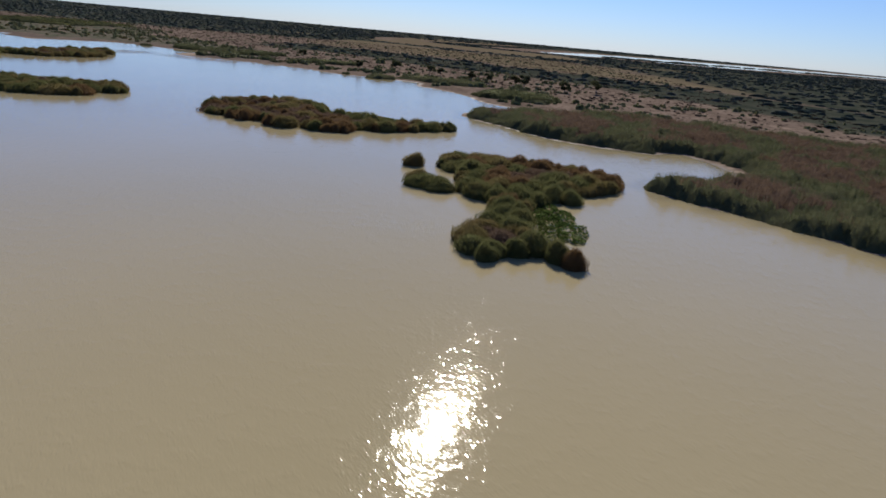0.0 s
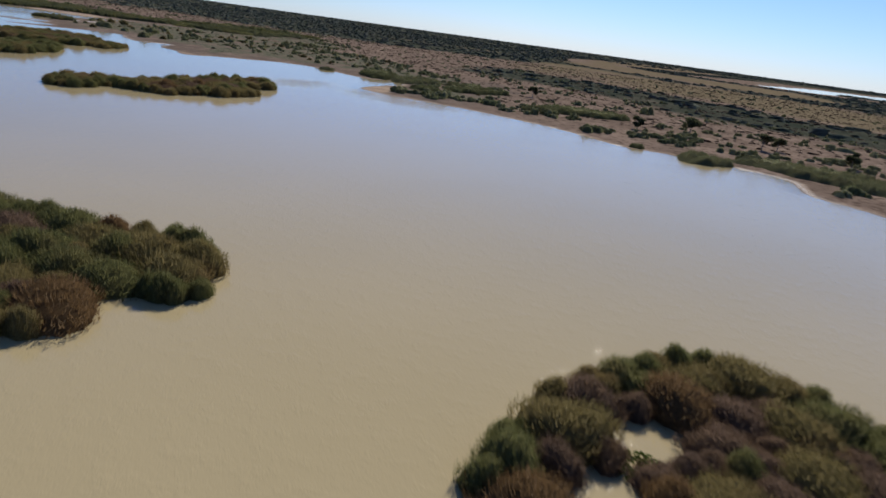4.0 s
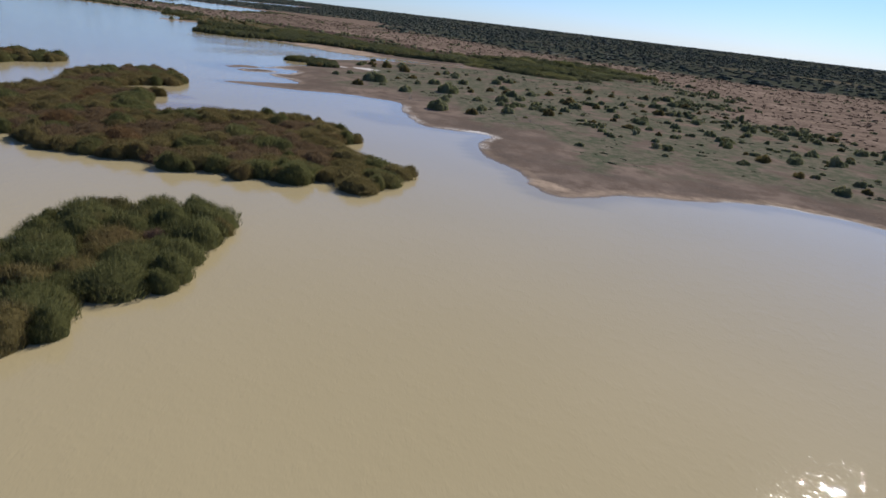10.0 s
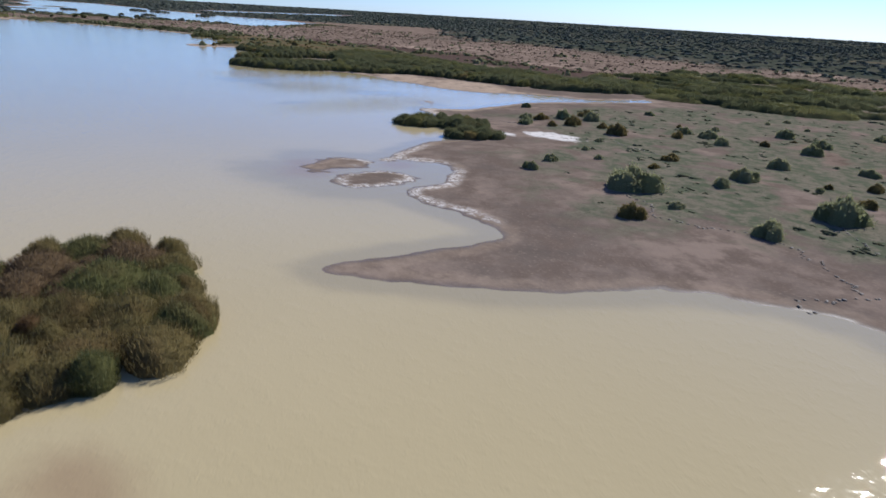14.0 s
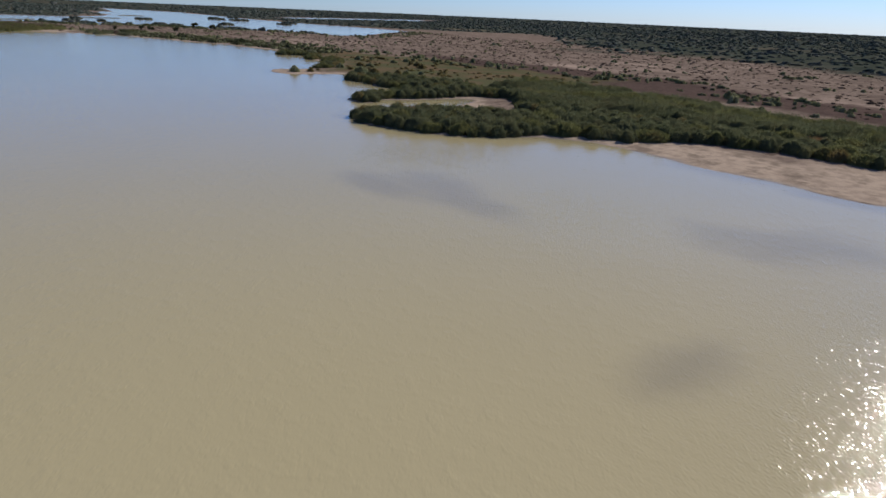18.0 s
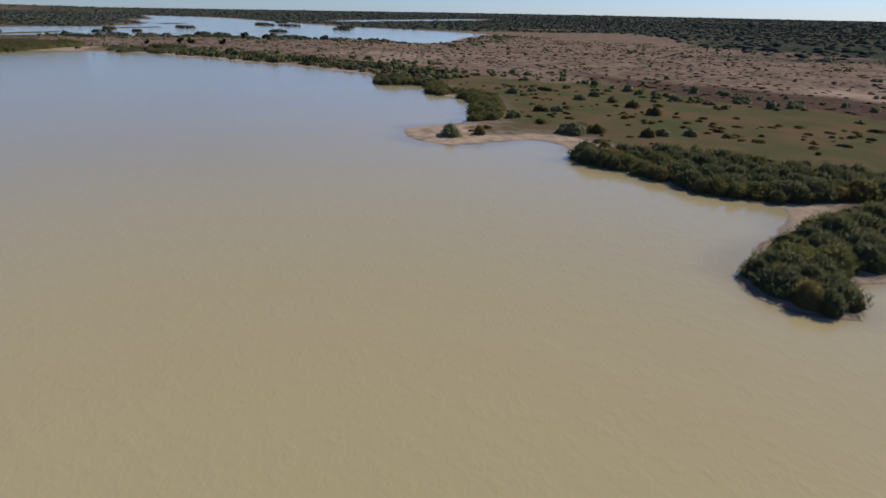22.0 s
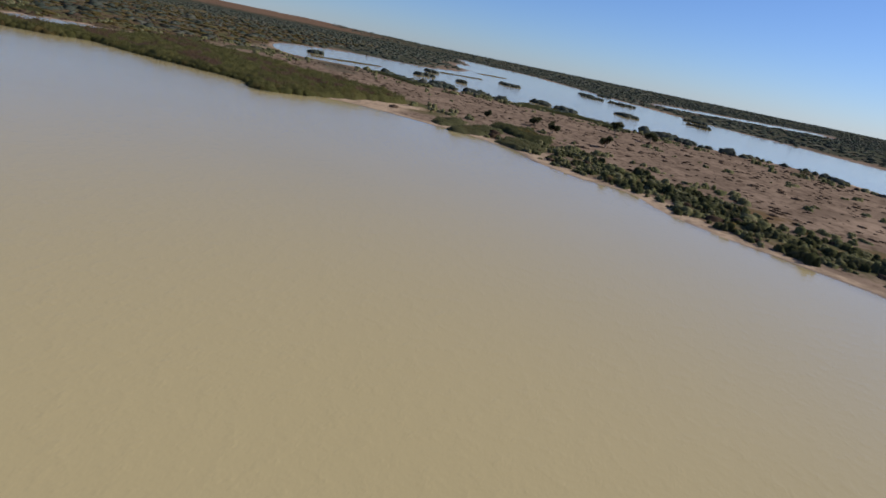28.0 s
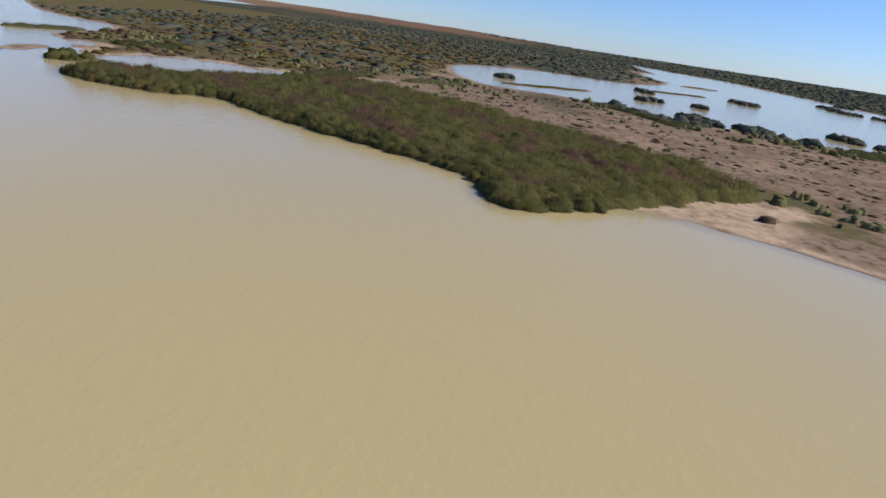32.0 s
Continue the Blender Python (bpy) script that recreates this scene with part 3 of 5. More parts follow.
def reed_mesh(name, seed, mat, blades=1700, wide=0.016, lean=0.75, core=0.72, rings=6, sides=16):
    """A mound of upright blades over a dense heart of the same form, 1 in radius and 1 high."""
    r = np.random.RandomState(seed)
    turns = r.uniform(0, 6.28, 5)

    def form(ang):
        return 0.84 * (1 + 0.12 * np.sin(2 * ang + turns[0]) + 0.09 * np.sin(3 * ang + turns[1]) + 0.05 * np.sin(7 * ang + turns[2]))

    def top(rho, x, y):
        return core * np.clip(1 - rho**2.3, 0, 1) ** 0.6 * (1 + 0.1 * np.sin(4.5 * x + turns[3]) + 0.1 * np.sin(4.5 * y + turns[4]))

    ring, step = np.repeat(np.arange(1, rings + 1), sides), np.tile(np.arange(sides), rings)
    a = 2 * np.pi * (step + 0.5 * (ring % 2)) / sides
    rho = (ring / rings) ** 0.75
    x, y = 0.95 * rho * form(a) * np.cos(a), 0.95 * rho * form(a) * np.sin(a)
    z = np.where(ring == rings, -0.06, 0.93 * top(rho, x, y) * r.uniform(0.88, 1.06, len(x)))
    co = np.vstack([[0, 0, 0.93 * core], np.stack([x, y, z], 1)])
    faces = [(0, 1 + k, 1 + (k + 1) % sides) for k in range(sides)]
    for m in range(rings - 1):
        for k in range(sides):
            p, q = 1 + m * sides + k, 1 + m * sides + (k + 1) % sides
            faces += [(p, p + sides, q + sides), (p, q + sides, q)] if m % 2 else [(p, p + sides, q), (q, p + sides, q + sides)]
    ang = r.uniform(0, 2 * np.pi, blades)
    rim = r.uniform(0, 1, blades) < 0.36
    rho = np.where(rim, r.uniform(0.9, 1.0, blades), np.sqrt(r.uniform(0, 0.96, blades)))
    x, y = rho * form(ang) * np.cos(ang), rho * form(ang) * np.sin(ang)
    z = np.where(rim, r.uniform(0.0, 0.55, blades) * core, top(rho, x, y) * 0.9)
    foot = np.stack([x, y, z], 1)
    turn = ang + r.normal(0, 0.8, blades)
    out = lean * (0.1 + rho) * r.uniform(0.25, 0.9, blades)
    long = r.uniform(0.09, 0.21, blades) * np.where(rim, 0.8, 1.0)
    tip = foot + np.stack([np.cos(turn) * out * long, np.sin(turn) * out * long, long * np.sqrt(np.clip(1.2 - 0.6 * out**2, 0.15, 1.2))], 1)
    side = r.uniform(0, np.pi, blades)
    w = wide * r.uniform(0.6, 1.25, blades)[:, None] * np.stack([np.cos(side), np.sin(side), 0 * side], 1)
    tri = np.stack([foot - w / 2, foot + w / 2, tip], 1).reshape(-1, 3)
    return mesh_of(name, np.vstack([co, tri]), np.vstack([faces, len(co) + np.arange(3 * blades).reshape(-1, 3)]), mat)


def lobed_mesh(name, seed, mat, lobes=5, blades=120):
    """A bush crown of several leafy lobes, about 1 in radius and 1 high."""
    r = np.random.RandomState(seed)
    all_co, all_f, at = [], [], 0
    for k in range(lobes):
        me = reed_mesh("lobe", 300 + 9 * seed + k, mat, blades=blades, wide=0.055, lean=1.0, core=0.8, rings=4, sides=9)
        co, faces = np.zeros(3 * len(me.vertices)), np.zeros(3 * len(me.polygons), np.int32)
        me.vertices.foreach_get("co", co)
        me.loops.foreach_get("vertex_index", faces)
        bpy.data.meshes.remove(me)
        a, out = 6.2832 * k / lobes + r.normal(0, 0.4), 0.0 if k == 0 else r.uniform(0.3, 0.52)
        wide = r.uniform(0.5, 0.66)
        all_co.append(co.reshape(-1, 3) * (wide, wide, r.uniform(0.62, 1.0) * (1 - 0.5 * out)) + (out * math.cos(a), out * math.sin(a), 0))
        all_f.append(faces.reshape(-1, 3) + at)
        at += len(co) // 3
    return mesh_of(name, np.vstack(all_co), np.vstack(all_f), mat)


CLUMPS = {kind: [reed_mesh("reed clump", 10 * k + s, mat, **how) for s in range(4)] for k, (kind, mat, how) in enumerate((
    ("green", REED_GREEN, {}), ("olive", REED_OLIVE, {}), ("rust", REED_RUST, {}),
    ("dark", REED_DARK, {}), ("grey", REED_GREY, {"lean": 1.1, "core": 0.68}), ("russet", REED_RUSSET, {"lean": 1.1, "core": 0.68})))}
FAR_CLUMPS = {kind: [reed_mesh("far reed clump", 10 * k + s + 5, mat, blades=420, wide=0.034, rings=5, sides=12) for s in range(3)] for k, (kind, mat) in enumerate((
    ("green", REED_GREEN), ("olive", REED_OLIVE), ("rust", REED_RUST), ("grey", REED_GREY), ("russet", REED_RUSSET), ("dark", REED_DARK)))}
CROWNS = [lobed_mesh("bush crown", s, mat) for s, mat in enumerate((BUSH, BUSH, BUSH, REED_OLIVE, BUSH, REED_OLIVE))]


def fill(outline, gap, seed, inner=0.0):
    """Points about gap metres apart inside an outline, with their distance from its edge."""
    r = np.random.RandomState(seed)
    lo, hi = outline.min(0), outline.max(0)
    n = (np.ceil((hi - lo) / gap) + 1).astype(int)
    gx, gy = np.meshgrid(np.arange(n[0]), np.arange(n[1]))
    p = lo + gap * np.stack([(gx + 0.5 * (gy % 2)).ravel(), gy.ravel()], 1) + r.uniform(-0.36, 0.36, (gx.size, 2)) * gap
    d = depth_in(outline, p[:, 0], p[:, 1])
    return p[d > inner], d[d > inner]


def joined(name, places, radii, heights, mat, seed, blades=0, sides=7, rings=3, base=None):
    """Many plants in one mesh: lumpy domes, with a few blades each."""
    r = np.random.RandomState(seed)
    stock = []
    for s in range(6):
        co, faces = dome(r, rings, sides, 0.3)
        if blades:
            rho, ang = np.sqrt(r.uniform(0.1, 1, blades)), r.uniform(0, 6.28, blades)
            foot = np.stack([rho * np.cos(ang) * 0.85, rho * np.sin(ang) * 0.85, 0.55 * (1 - rho**2)], 1)
            tip = foot * (1.15, 1.15, 1) + np.stack([r.normal(0, 0.1, blades), r.normal(0, 0.1, blades), r.uniform(0.35, 0.65, blades)], 1)
            w = 0.03 * np.stack([np.cos(ang * 3), np.sin(ang * 3), 0 * ang], 1)
            n = len(co)
            co = np.vstack([co * 0.88, np.stack([foot - w, foot + w, tip], 1).reshape(-1, 3)])
            faces = np.vstack([faces, n + np.arange(3 * blades).reshape(-1, 3)])
        stock.append((co, faces))
    pick = r.randint(0, 6, len(places))
    spin = r.uniform(0, 6.28, len(places))
    all_co, all_f, at = [], [], 0
    z0 = np.zeros(len(places)) if base is None else base
    for s in range(6):
        k = np.nonzero(pick == s)[0]
        co, faces = stock[s]
        if not len(k):
            continue
        c, n = np.cos(spin[k])[:, None], np.sin(spin[k])[:, None]
        x, y, z = co.T
        st = np.clip(r.normal(1, 0.18, len(k)), 0.6, 1.5)[:, None]
        put = np.stack([places[k, :1] + radii[k, None] * st * (x * c - y * n), places[k, 1:2] + radii[k, None] / st * (x * n + y * c), z0[k, None] + heights[k, None] * z - 0.06], -1)
        all_co.append(put.reshape(-1, 3))
        all_f.append((faces[None] + (at + len(co) * np.arange(len(k)))[:, None, None]).reshape(-1, 3))
        at += put.shape[0] * put.shape[1]
    return new(name, mesh_of(name, np.vstack(all_co), np.vstack(all_f), mat))


def mounds(line, big, small, seed, holes):
    """Round reed mounds packed into an outline, the widest first, small ones in what is left over: places, radii, distance from the edge."""
    r = np.random.RandomState(seed)
    lo, hi = line.min(0), line.max(0)
    area = abs(np.dot(line[:, 0], np.roll(line[:, 1], 1)) - np.dot(line[:, 1], np.roll(line[:, 0], 1))) / 2
    put, rad, deep = np.zeros((0, 2)), np.zeros(0), np.zeros(0)

    def free(p, size):
        d = depth_in(line, p[:, 0], p[:, 1])
        ok = d > 0.9 * size
        for hx, hy, hr in holes:
            ok &= np.hypot(p[:, 0] - hx, p[:, 1] - hy) > hr + 0.85 * size
        return p[ok], d[ok]

    for size in np.linspace(big, small, 7):
        p, d = free(r.uniform(lo, hi, (int(6 * area / size**2) + 20, 2)), size)
        for k in range(len(p)):
            if not len(put) or (np.hypot(*(put - p[k]).T) > 0.57 * (rad + size)).all():
                put, rad, deep = np.vstack([put, p[k]]), np.r_[rad, size * r.uniform(0.92, 1.1)], np.r_[deep, d[k]]
    rest = 0.55 * small + 0.35
    g = np.stack(np.meshgrid(np.arange(lo[0], hi[0], rest), np.arange(lo[1], hi[1], rest)), -1).reshape(-1, 2)
    p, d = free(g + r.uniform(-0.3, 0.3, g.shape), rest)
    for k in range(len(p)):
        if (np.hypot(*(put - p[k]).T) > 0.8 * rad).all():
            put, rad, deep = np.vstack([put, p[k]]), np.r_[rad, rest * r.uniform(1.0, 1.35)], np.r_[deep, d[k]]
    return put, rad, deep


CLUMP_NAMES = {"green": "green_clump", "olive": "olive_clump", "rust": "rusty_clump", "grey": "dead_clump", "russet": "brown_clump", "dark": "dark_clump"}


def reed_island(name, outline, label, big=3.0, small=1.3, tall=2.8, mix_in=(0.55, 0.33, 0.05, 0.07), dead_heart=0.5, heart="grey", seed=1, holes=(), more=(), stock=CLUMPS, rusty=()):
    """An island or bed of reeds: an Empty that holds its clumps."""
    p, radii, d = mounds(dense(outline, 3), big, small, seed, holes)
    if more:
        p, radii, d = np.vstack([p, [m[:2] for m in more]]), np.r_[radii, [m[2] for m in more]], np.r_[d, np.full(len(more), 0.5)]
    r = np.random.RandomState(seed)
    root = tagged(new(name), label, "reeds", "reed islands in the lake")
    root.location = (*p.mean(0), 0)
    w = waves(p[:, 0], p[:, 1], 17, seed + 50)
    tone = np.clip(0.5 + 0.4 * waves(p[:, 0], p[:, 1], 13, seed + 51) + r.normal(0, 0.13, len(p)), 0, 0.999)
    ground_z = np.maximum(height(p[:, 0], p[:, 1], land_depth(p[:, 0], p[:, 1])), -0.12)
    for k in range(len(p)):
        green, olive, rust, grey = mix_in
        if d[k] > 3.4:
            grey += dead_heart * max(0.1, 0.6 + 1.3 * w[k])
            rust += 0.4 * dead_heart * max(0, -w[k] - 0.2)
        else:
            rust, grey = 0.3 * rust, 0.3 * grey
        if any(math.hypot(p[k, 0] - x, p[k, 1] - y) < size for x, y, size in rusty):
            green, olive, rust, grey = 0.1, 0.2, 0.9, 0.2
        weights = np.clip([green, olive, rust, grey], 0.001, None)
        kind = ("green", "olive", "rust", heart)[int((tone[k] > np.cumsum(weights) / weights.sum()).sum())]
        ob = new(CLUMP_NAMES[kind], stock[kind][r.randint(len(stock[kind]))])
        ob.parent = root
        size = 1.12 * radii[k]
        h = tall * r.uniform(0.8, 1.16) * (0.85 if kind in ("grey", "russet") else 1.0) * min(1.0, 0.6 + 0.16 * radii[k])
        ob.matrix_basis = pose(p[k, 0] - root.location[0], p[k, 1] - root.location[1], ground_z[k], r.uniform(-4, 4), r.uniform(-4, 4), r.uniform(0, 360)) @ Matrix.Diagonal((size, size * r.uniform(0.85, 1.2), h, 1))
    return root


# ---- reed islands ----
ISLAND_SPLIT = [(0.5, 80.1), (2.5, 75.9), (5.3, 74.1), (5, 69.1), (1.7, 64), (0.2, 59.5), (0.9, 56), (3, 53), (4.6, 52.5), (6, 54), (8.9, 55), (10.6, 54), (12, 52.2), (13.7, 52), (14, 54), (12.4, 57), (10, 60), (10, 66), (11, 73), (14, 77), (18.8, 77),
                (19.8, 79), (16, 81), (22.5, 83.4), (26.5, 88.5), (28, 93.5), (22.1, 98), (13, 100.5), (4, 102.5), (-2, 99), (-2.5, 94), (0, 90), (1, 85)]
ISLAND_RING = [(-55.5, 132), (-53.8, 128), (-52.2, 125.6), (-49.3, 125.2), (-46.9, 123.2), (-44.7, 121.2), (-42, 120.8), (-39.4, 122.2), (-38.2, 120.3), (-37.5, 117.6), (-35.6, 116.5), (-34, 115.8), (-32, 115.8), (-30.5, 116.6), (-30, 118.6), (-29, 117.5),
               (-27.4, 116.4), (-24.7, 116.8), (-22.9, 116.4), (-21, 116.4), (-19.4, 118.3), (-18.9, 122.3), (-17.6, 122), (-15.5, 121.3), (-12, 122.8), (-8, 125.6), (-4, 129), (1.4, 131.6), (0.5, 135), (-5, 134.4), (-9, 133.8), (-14, 134), (-18, 136.5),
               (-24, 138.6), (-29, 141), (-30, 146.3), (-31.5, 150.3), (-36, 153), (-40.5, 155.3), (-45.5, 153.6), (-50.5, 149), (-53.6, 144.4), (-56, 138)]
ISLAND_LONG = [(-79, 147), (-78.2, 145), (-78.6, 143), (-80, 142), (-82.6, 142.2), (-82.4, 140), (-81.3, 138), (-82.2, 135.7), (-83, 134.4), (-85, 133), (-91, 131), (-104, 131.5), (-118, 138), (-125, 143), (-118, 149.5), (-104, 152), (-96, 152), (-90, 153.5), (-85, 153.5), (-81, 151)]
ISLAND_HUMP = [(-166, 208), (-160.7, 210.3), (-159.4, 213), (-159.8, 216), (-159.7, 217.2), (-158.8, 218.6), (-155, 218.6), (-151.3, 219.3), (-149, 220.4), (-146.9, 220.3), (-145.4, 221.4), (-144.8, 224.4), (-143.4, 227.4), (-141.6, 229), (-139.8, 229.2),
               (-138.5, 232), (-137.3, 236), (-136, 241.2), (-139, 243), (-143, 245), (-146, 247), (-147, 249), (-145, 249.4), (-142.1, 252.5), (-142.2, 256.2), (-144.3, 260.4), (-149, 264), (-153, 263.5), (-157, 259), (-160.8, 253), (-161.3, 246), (-162.2, 240),
               (-161.8, 236), (-161.8, 231), (-162.2, 226.4), (-163, 225), (-167, 225.6), (-171.3, 222), (-172.3, 216), (-169.5, 211)]
ISLAND_BLOCK = [(-213, 240.3), (-212, 243.5), (-212.5, 246.2), (-213.8, 247.8), (-215.4, 248.7), (-214.8, 250.2), (-213.9, 252.2), (-214.5, 255), (-216, 257.2), (-219.4, 259.6), (-220.7, 262.7), (-222.3, 265.5), (-227, 267), (-231.8, 263.4), (-234.8, 259.2), (-236.3, 255.5),
                (-234, 250.5), (-229.5, 247.5), (-228.5, 241), (-222, 234.5), (-217, 235)]
ISLAND_GREAT = [(-281, 255), (-272, 260), (-263, 260), (-254, 266), (-250.4, 267.8), (-246.6, 268.5), (-244.3, 270), (-242.3, 273.3), (-240, 274.4), (-237.5, 274), (-236, 275.4), (-236, 277.6), (-233.8, 277.6), (-232.4, 278.2), (-231.8, 280), (-232.4, 283.2),
                (-230.9, 284.5), (-229, 283), (-227.2, 281.7), (-225.6, 282.8), (-225, 285), (-225.9, 288), (-225.7, 291), (-226.6, 294.8), (-229, 297.4), (-233, 297), (-238, 297), (-241, 296.6), (-246.3, 299), (-248, 300.8), (-246.2, 303), (-246.6, 305.2), (-250, 305.2),
                (-254, 306.8), (-258, 308), (-262, 308), (-267, 306), (-271, 303.5), (-275, 297), (-276.5, 290.5), (-276.4, 286.4), (-280, 285.2), (-283.8, 286.6), (-289.3, 289.8), (-294.6, 292.5), (-297, 296.4), (-300, 296.4), (-302, 293.5), (-305, 290), (-309, 291.5), (-310.8, 296),
                (-309.8, 303), (-309, 306), (-311, 309.4), (-316, 310.6), (-322, 312.6), (-327, 314.3), (-331.5, 312.6), (-334, 306), (-332, 296), (-327, 288), (-312, 280), (-306, 268), (-292, 260)]
ISLAND_BACK = [(-343, 277), (-348, 285), (-349, 296), (-358, 300), (-366, 292), (-362, 280), (-352, 273)]
BED_SPIT = [(-368.3, 377.5), (-366, 375), (-362.5, 374.7), (-359.2, 376.9), (-357.3, 379.7), (-353.6, 381.2), (-351, 385), (-351.5, 389.8), (-356, 390.5), (-361, 389), (-366.4, 382.4)]
BED_TIP = [(-352.8, 376), (-351, 373.3), (-348.8, 372.7), (-345.4, 375.2), (-342.8, 379.4), (-342.6, 383.3), (-346, 384), (-350, 382), (-352.6, 379.3)]
RUST_RING = ((-52.5, 133, 3.2), (-43, 123.4, 3.4), (-36, 119.5, 2.6), (-23.5, 120, 3.2), (-12, 127, 2.6))
reed_island("reed_island", ISLAND_SPLIT, "hooked island of green and brown bulrush in silty water", seed=1, big=2.6, mix_in=(0.5, 0.28, 0.08, 0.12), dead_heart=1.3, heart="russet", rusty=((14, 97, 4), (22, 93, 4), (13, 53.5, 1.6)),
            more=((-5.8, 94, 1.7), (-3.6, 81.6, 2.6), (-1.4, 79.8, 2.4), (-4.6, 83.4, 1.8)))
reed_island("reed_island", ISLAND_RING, "broad bulrush island with dead brown heart and small pools", seed=2, big=2.9, mix_in=(0.45, 0.3, 0.13, 0.15), dead_heart=2.2, heart="russet", rusty=RUST_RING,
            holes=((-49, 136.4, 1.7), (-47.4, 142, 1.9), (-36, 129.3, 1.2), (-27.5, 126.1, 1.3), (-22.2, 130.8, 1.3), (-30.8, 121.2, 1.1), (-30, 137.5, 1.8), (-41, 131, 0.9)))
reed_island("reed_island", ISLAND_LONG, "long low green bulrush island with a rusty crest", seed=3, dead_heart=0.5, heart="russet", big=3.2, rusty=((-92, 149, 2.2),))
reed_island("reed_island", ISLAND_HUMP, "dark humped bulrush island with dry brown stems", seed=4, mix_in=(0.46, 0.36, 0.04, 0.25), dead_heart=1.5, heart="russet", more=((-158.6, 256, 2.0), (-156, 258.6, 2.2)))
reed_island("reed_island", ISLAND_BLOCK, "compact block of tall dense green bulrush", seed=5, mix_in=(0.72, 0.28, 0.0, 0.0), dead_heart=0.15, heart="russet", big=3.3, small=1.5, tall=2.9)
reed_island("reed_island", ISLAND_GREAT, "great bulrush island of rounded green and brown clumps", seed=6, mix_in=(0.4, 0.52, 0.03, 0.1), dead_heart=1.3, big=3.4, small=1.5, tall=2.8)
reed_island("reed_island", ISLAND_BACK, "small far bulrush island", seed=7, big=3.6, small=1.8, stock=FAR_CLUMPS)
reed_island("reed_bed", BED_SPIT, "dark green bulrush bed at the tip of a mud spit", seed=8, big=2.6, mix_in=(0.4, 0.06, 0.0, 1.8), heart="dark", dead_heart=0.4, tall=2.7)
reed_island("reed_bed", BED_TIP, "rounded dark green bulrush bed beside a salt pan", seed=9, big=2.6, mix_in=(0.4, 0.06, 0.0, 1.8), heart="dark", dead_heart=0.4, tall=2.5)

# ---- reed beds along the shore ----
BED_EAST = [(62, 45), (53, 64), (48, 71), (42, 78), (35, 85), (30, 92), (38, 99), (52, 105), (56, 117), (49, 131), (42, 126), (35, 128), (23, 133), (13, 146), (4, 158), (3, 166), (15, 172), (32, 178), (55, 180), (74, 175), (92, 165), (112, 152), (125, 110), (105, 55), (90, 20)]
BED_POINT = [(-491, 410), (-482, 405), (-473, 407), (-464, 411), (-456, 418), (-455, 424), (-449, 431), (-441, 435), (-435, 443), (-424, 448), (-405, 451), (-390, 457), (-400, 465), (-430, 463), (-455, 456), (-478, 450), (-480, 445), (-466, 442), (-470, 436), (-482, 430), (-488, 421)]
BED_FINGER = [(-510, 421), (-503, 420), (-501, 424), (-505, 428), (-502, 436), (-500, 446), (-498, 454), (-490, 458), (-488, 470), (-505, 462), (-511, 450), (-513, 438), (-512, 428)]
BED_THIRD = [(-519, 446), (-526, 443), (-538, 444), (-546, 443), (-551, 448), (-545, 452), (-538, 460), (-528, 462), (-515, 466), (-508, 462), (-514, 452)]
BED_FRINGE = [(-580, 451), (-591, 461), (-605, 471), (-619, 470), (-634, 479), (-641, 469), (-654, 476), (-656, 482), (-640, 484), (-632, 486), (-618, 478), (-606, 480), (-590, 471), (-578, 458)]
BED_WEST = [(-828, 398), (-823, 382), (-836, 380), (-846, 366), (-856, 350), (-866, 338), (-873, 328), (-869, 318), (-873, 300), (-881, 294), (-894, 299), (-893, 309), (-905, 322), (-930, 338), (-925, 360), (-905, 385), (-880, 410), (-862, 425), (-845, 428), (-838, 415)]
reed_island("reed_bed", BED_POINT, "dense dark green bulrush bed along a sandy shore", seed=12, big=3.4, small=1.6, mix_in=(0.4, 0.06, 0.0, 1.8), heart="dark", dead_heart=0.4, tall=2.8, stock=FAR_CLUMPS)
reed_island("reed_bed", BED_FINGER, "narrow finger of green bulrush beside a pool", seed=13, big=2.8, mix_in=(0.4, 0.06, 0.0, 1.8), heart="dark", dead_heart=0.4, stock=FAR_CLUMPS)
reed_island("reed_bed", BED_THIRD, "rounded green bulrush bed at the water's edge", seed=14, big=2.8, mix_in=(0.4, 0.06, 0.0, 1.8), heart="dark", dead_heart=0.4, stock=FAR_CLUMPS)
reed_island("reed_bed", BED_FRINGE, "strip of green bulrush fringing the shore", seed=15, big=2.4, tall=2.1, mix_in=(0.6, 0.1, 0.0, 0.9), heart="dark", dead_heart=0, holes=((-612, 474, 2.0), (-626, 477, 1.8), (-598, 469, 1.6), (-584, 458, 1.4), (-645, 475, 1.8)), stock=FAR_CLUMPS)


def stuff(name, p, radii, heights, mat, label, seed, **how):
    return tagged(joined(name, p, radii, heights, mat, seed, **how), label, "plants", kind="stuff")


def oval(x, y, rx, ry, turn=0.0):
    c, n = math.cos(radians(turn)), math.sin(radians(turn))
    return [(x + rx * c * math.cos(a) - ry * n * math.sin(a), y + rx * n * math.cos(a) + ry * c * math.sin(a)) for a in (0.785 * k for k in range(8))]


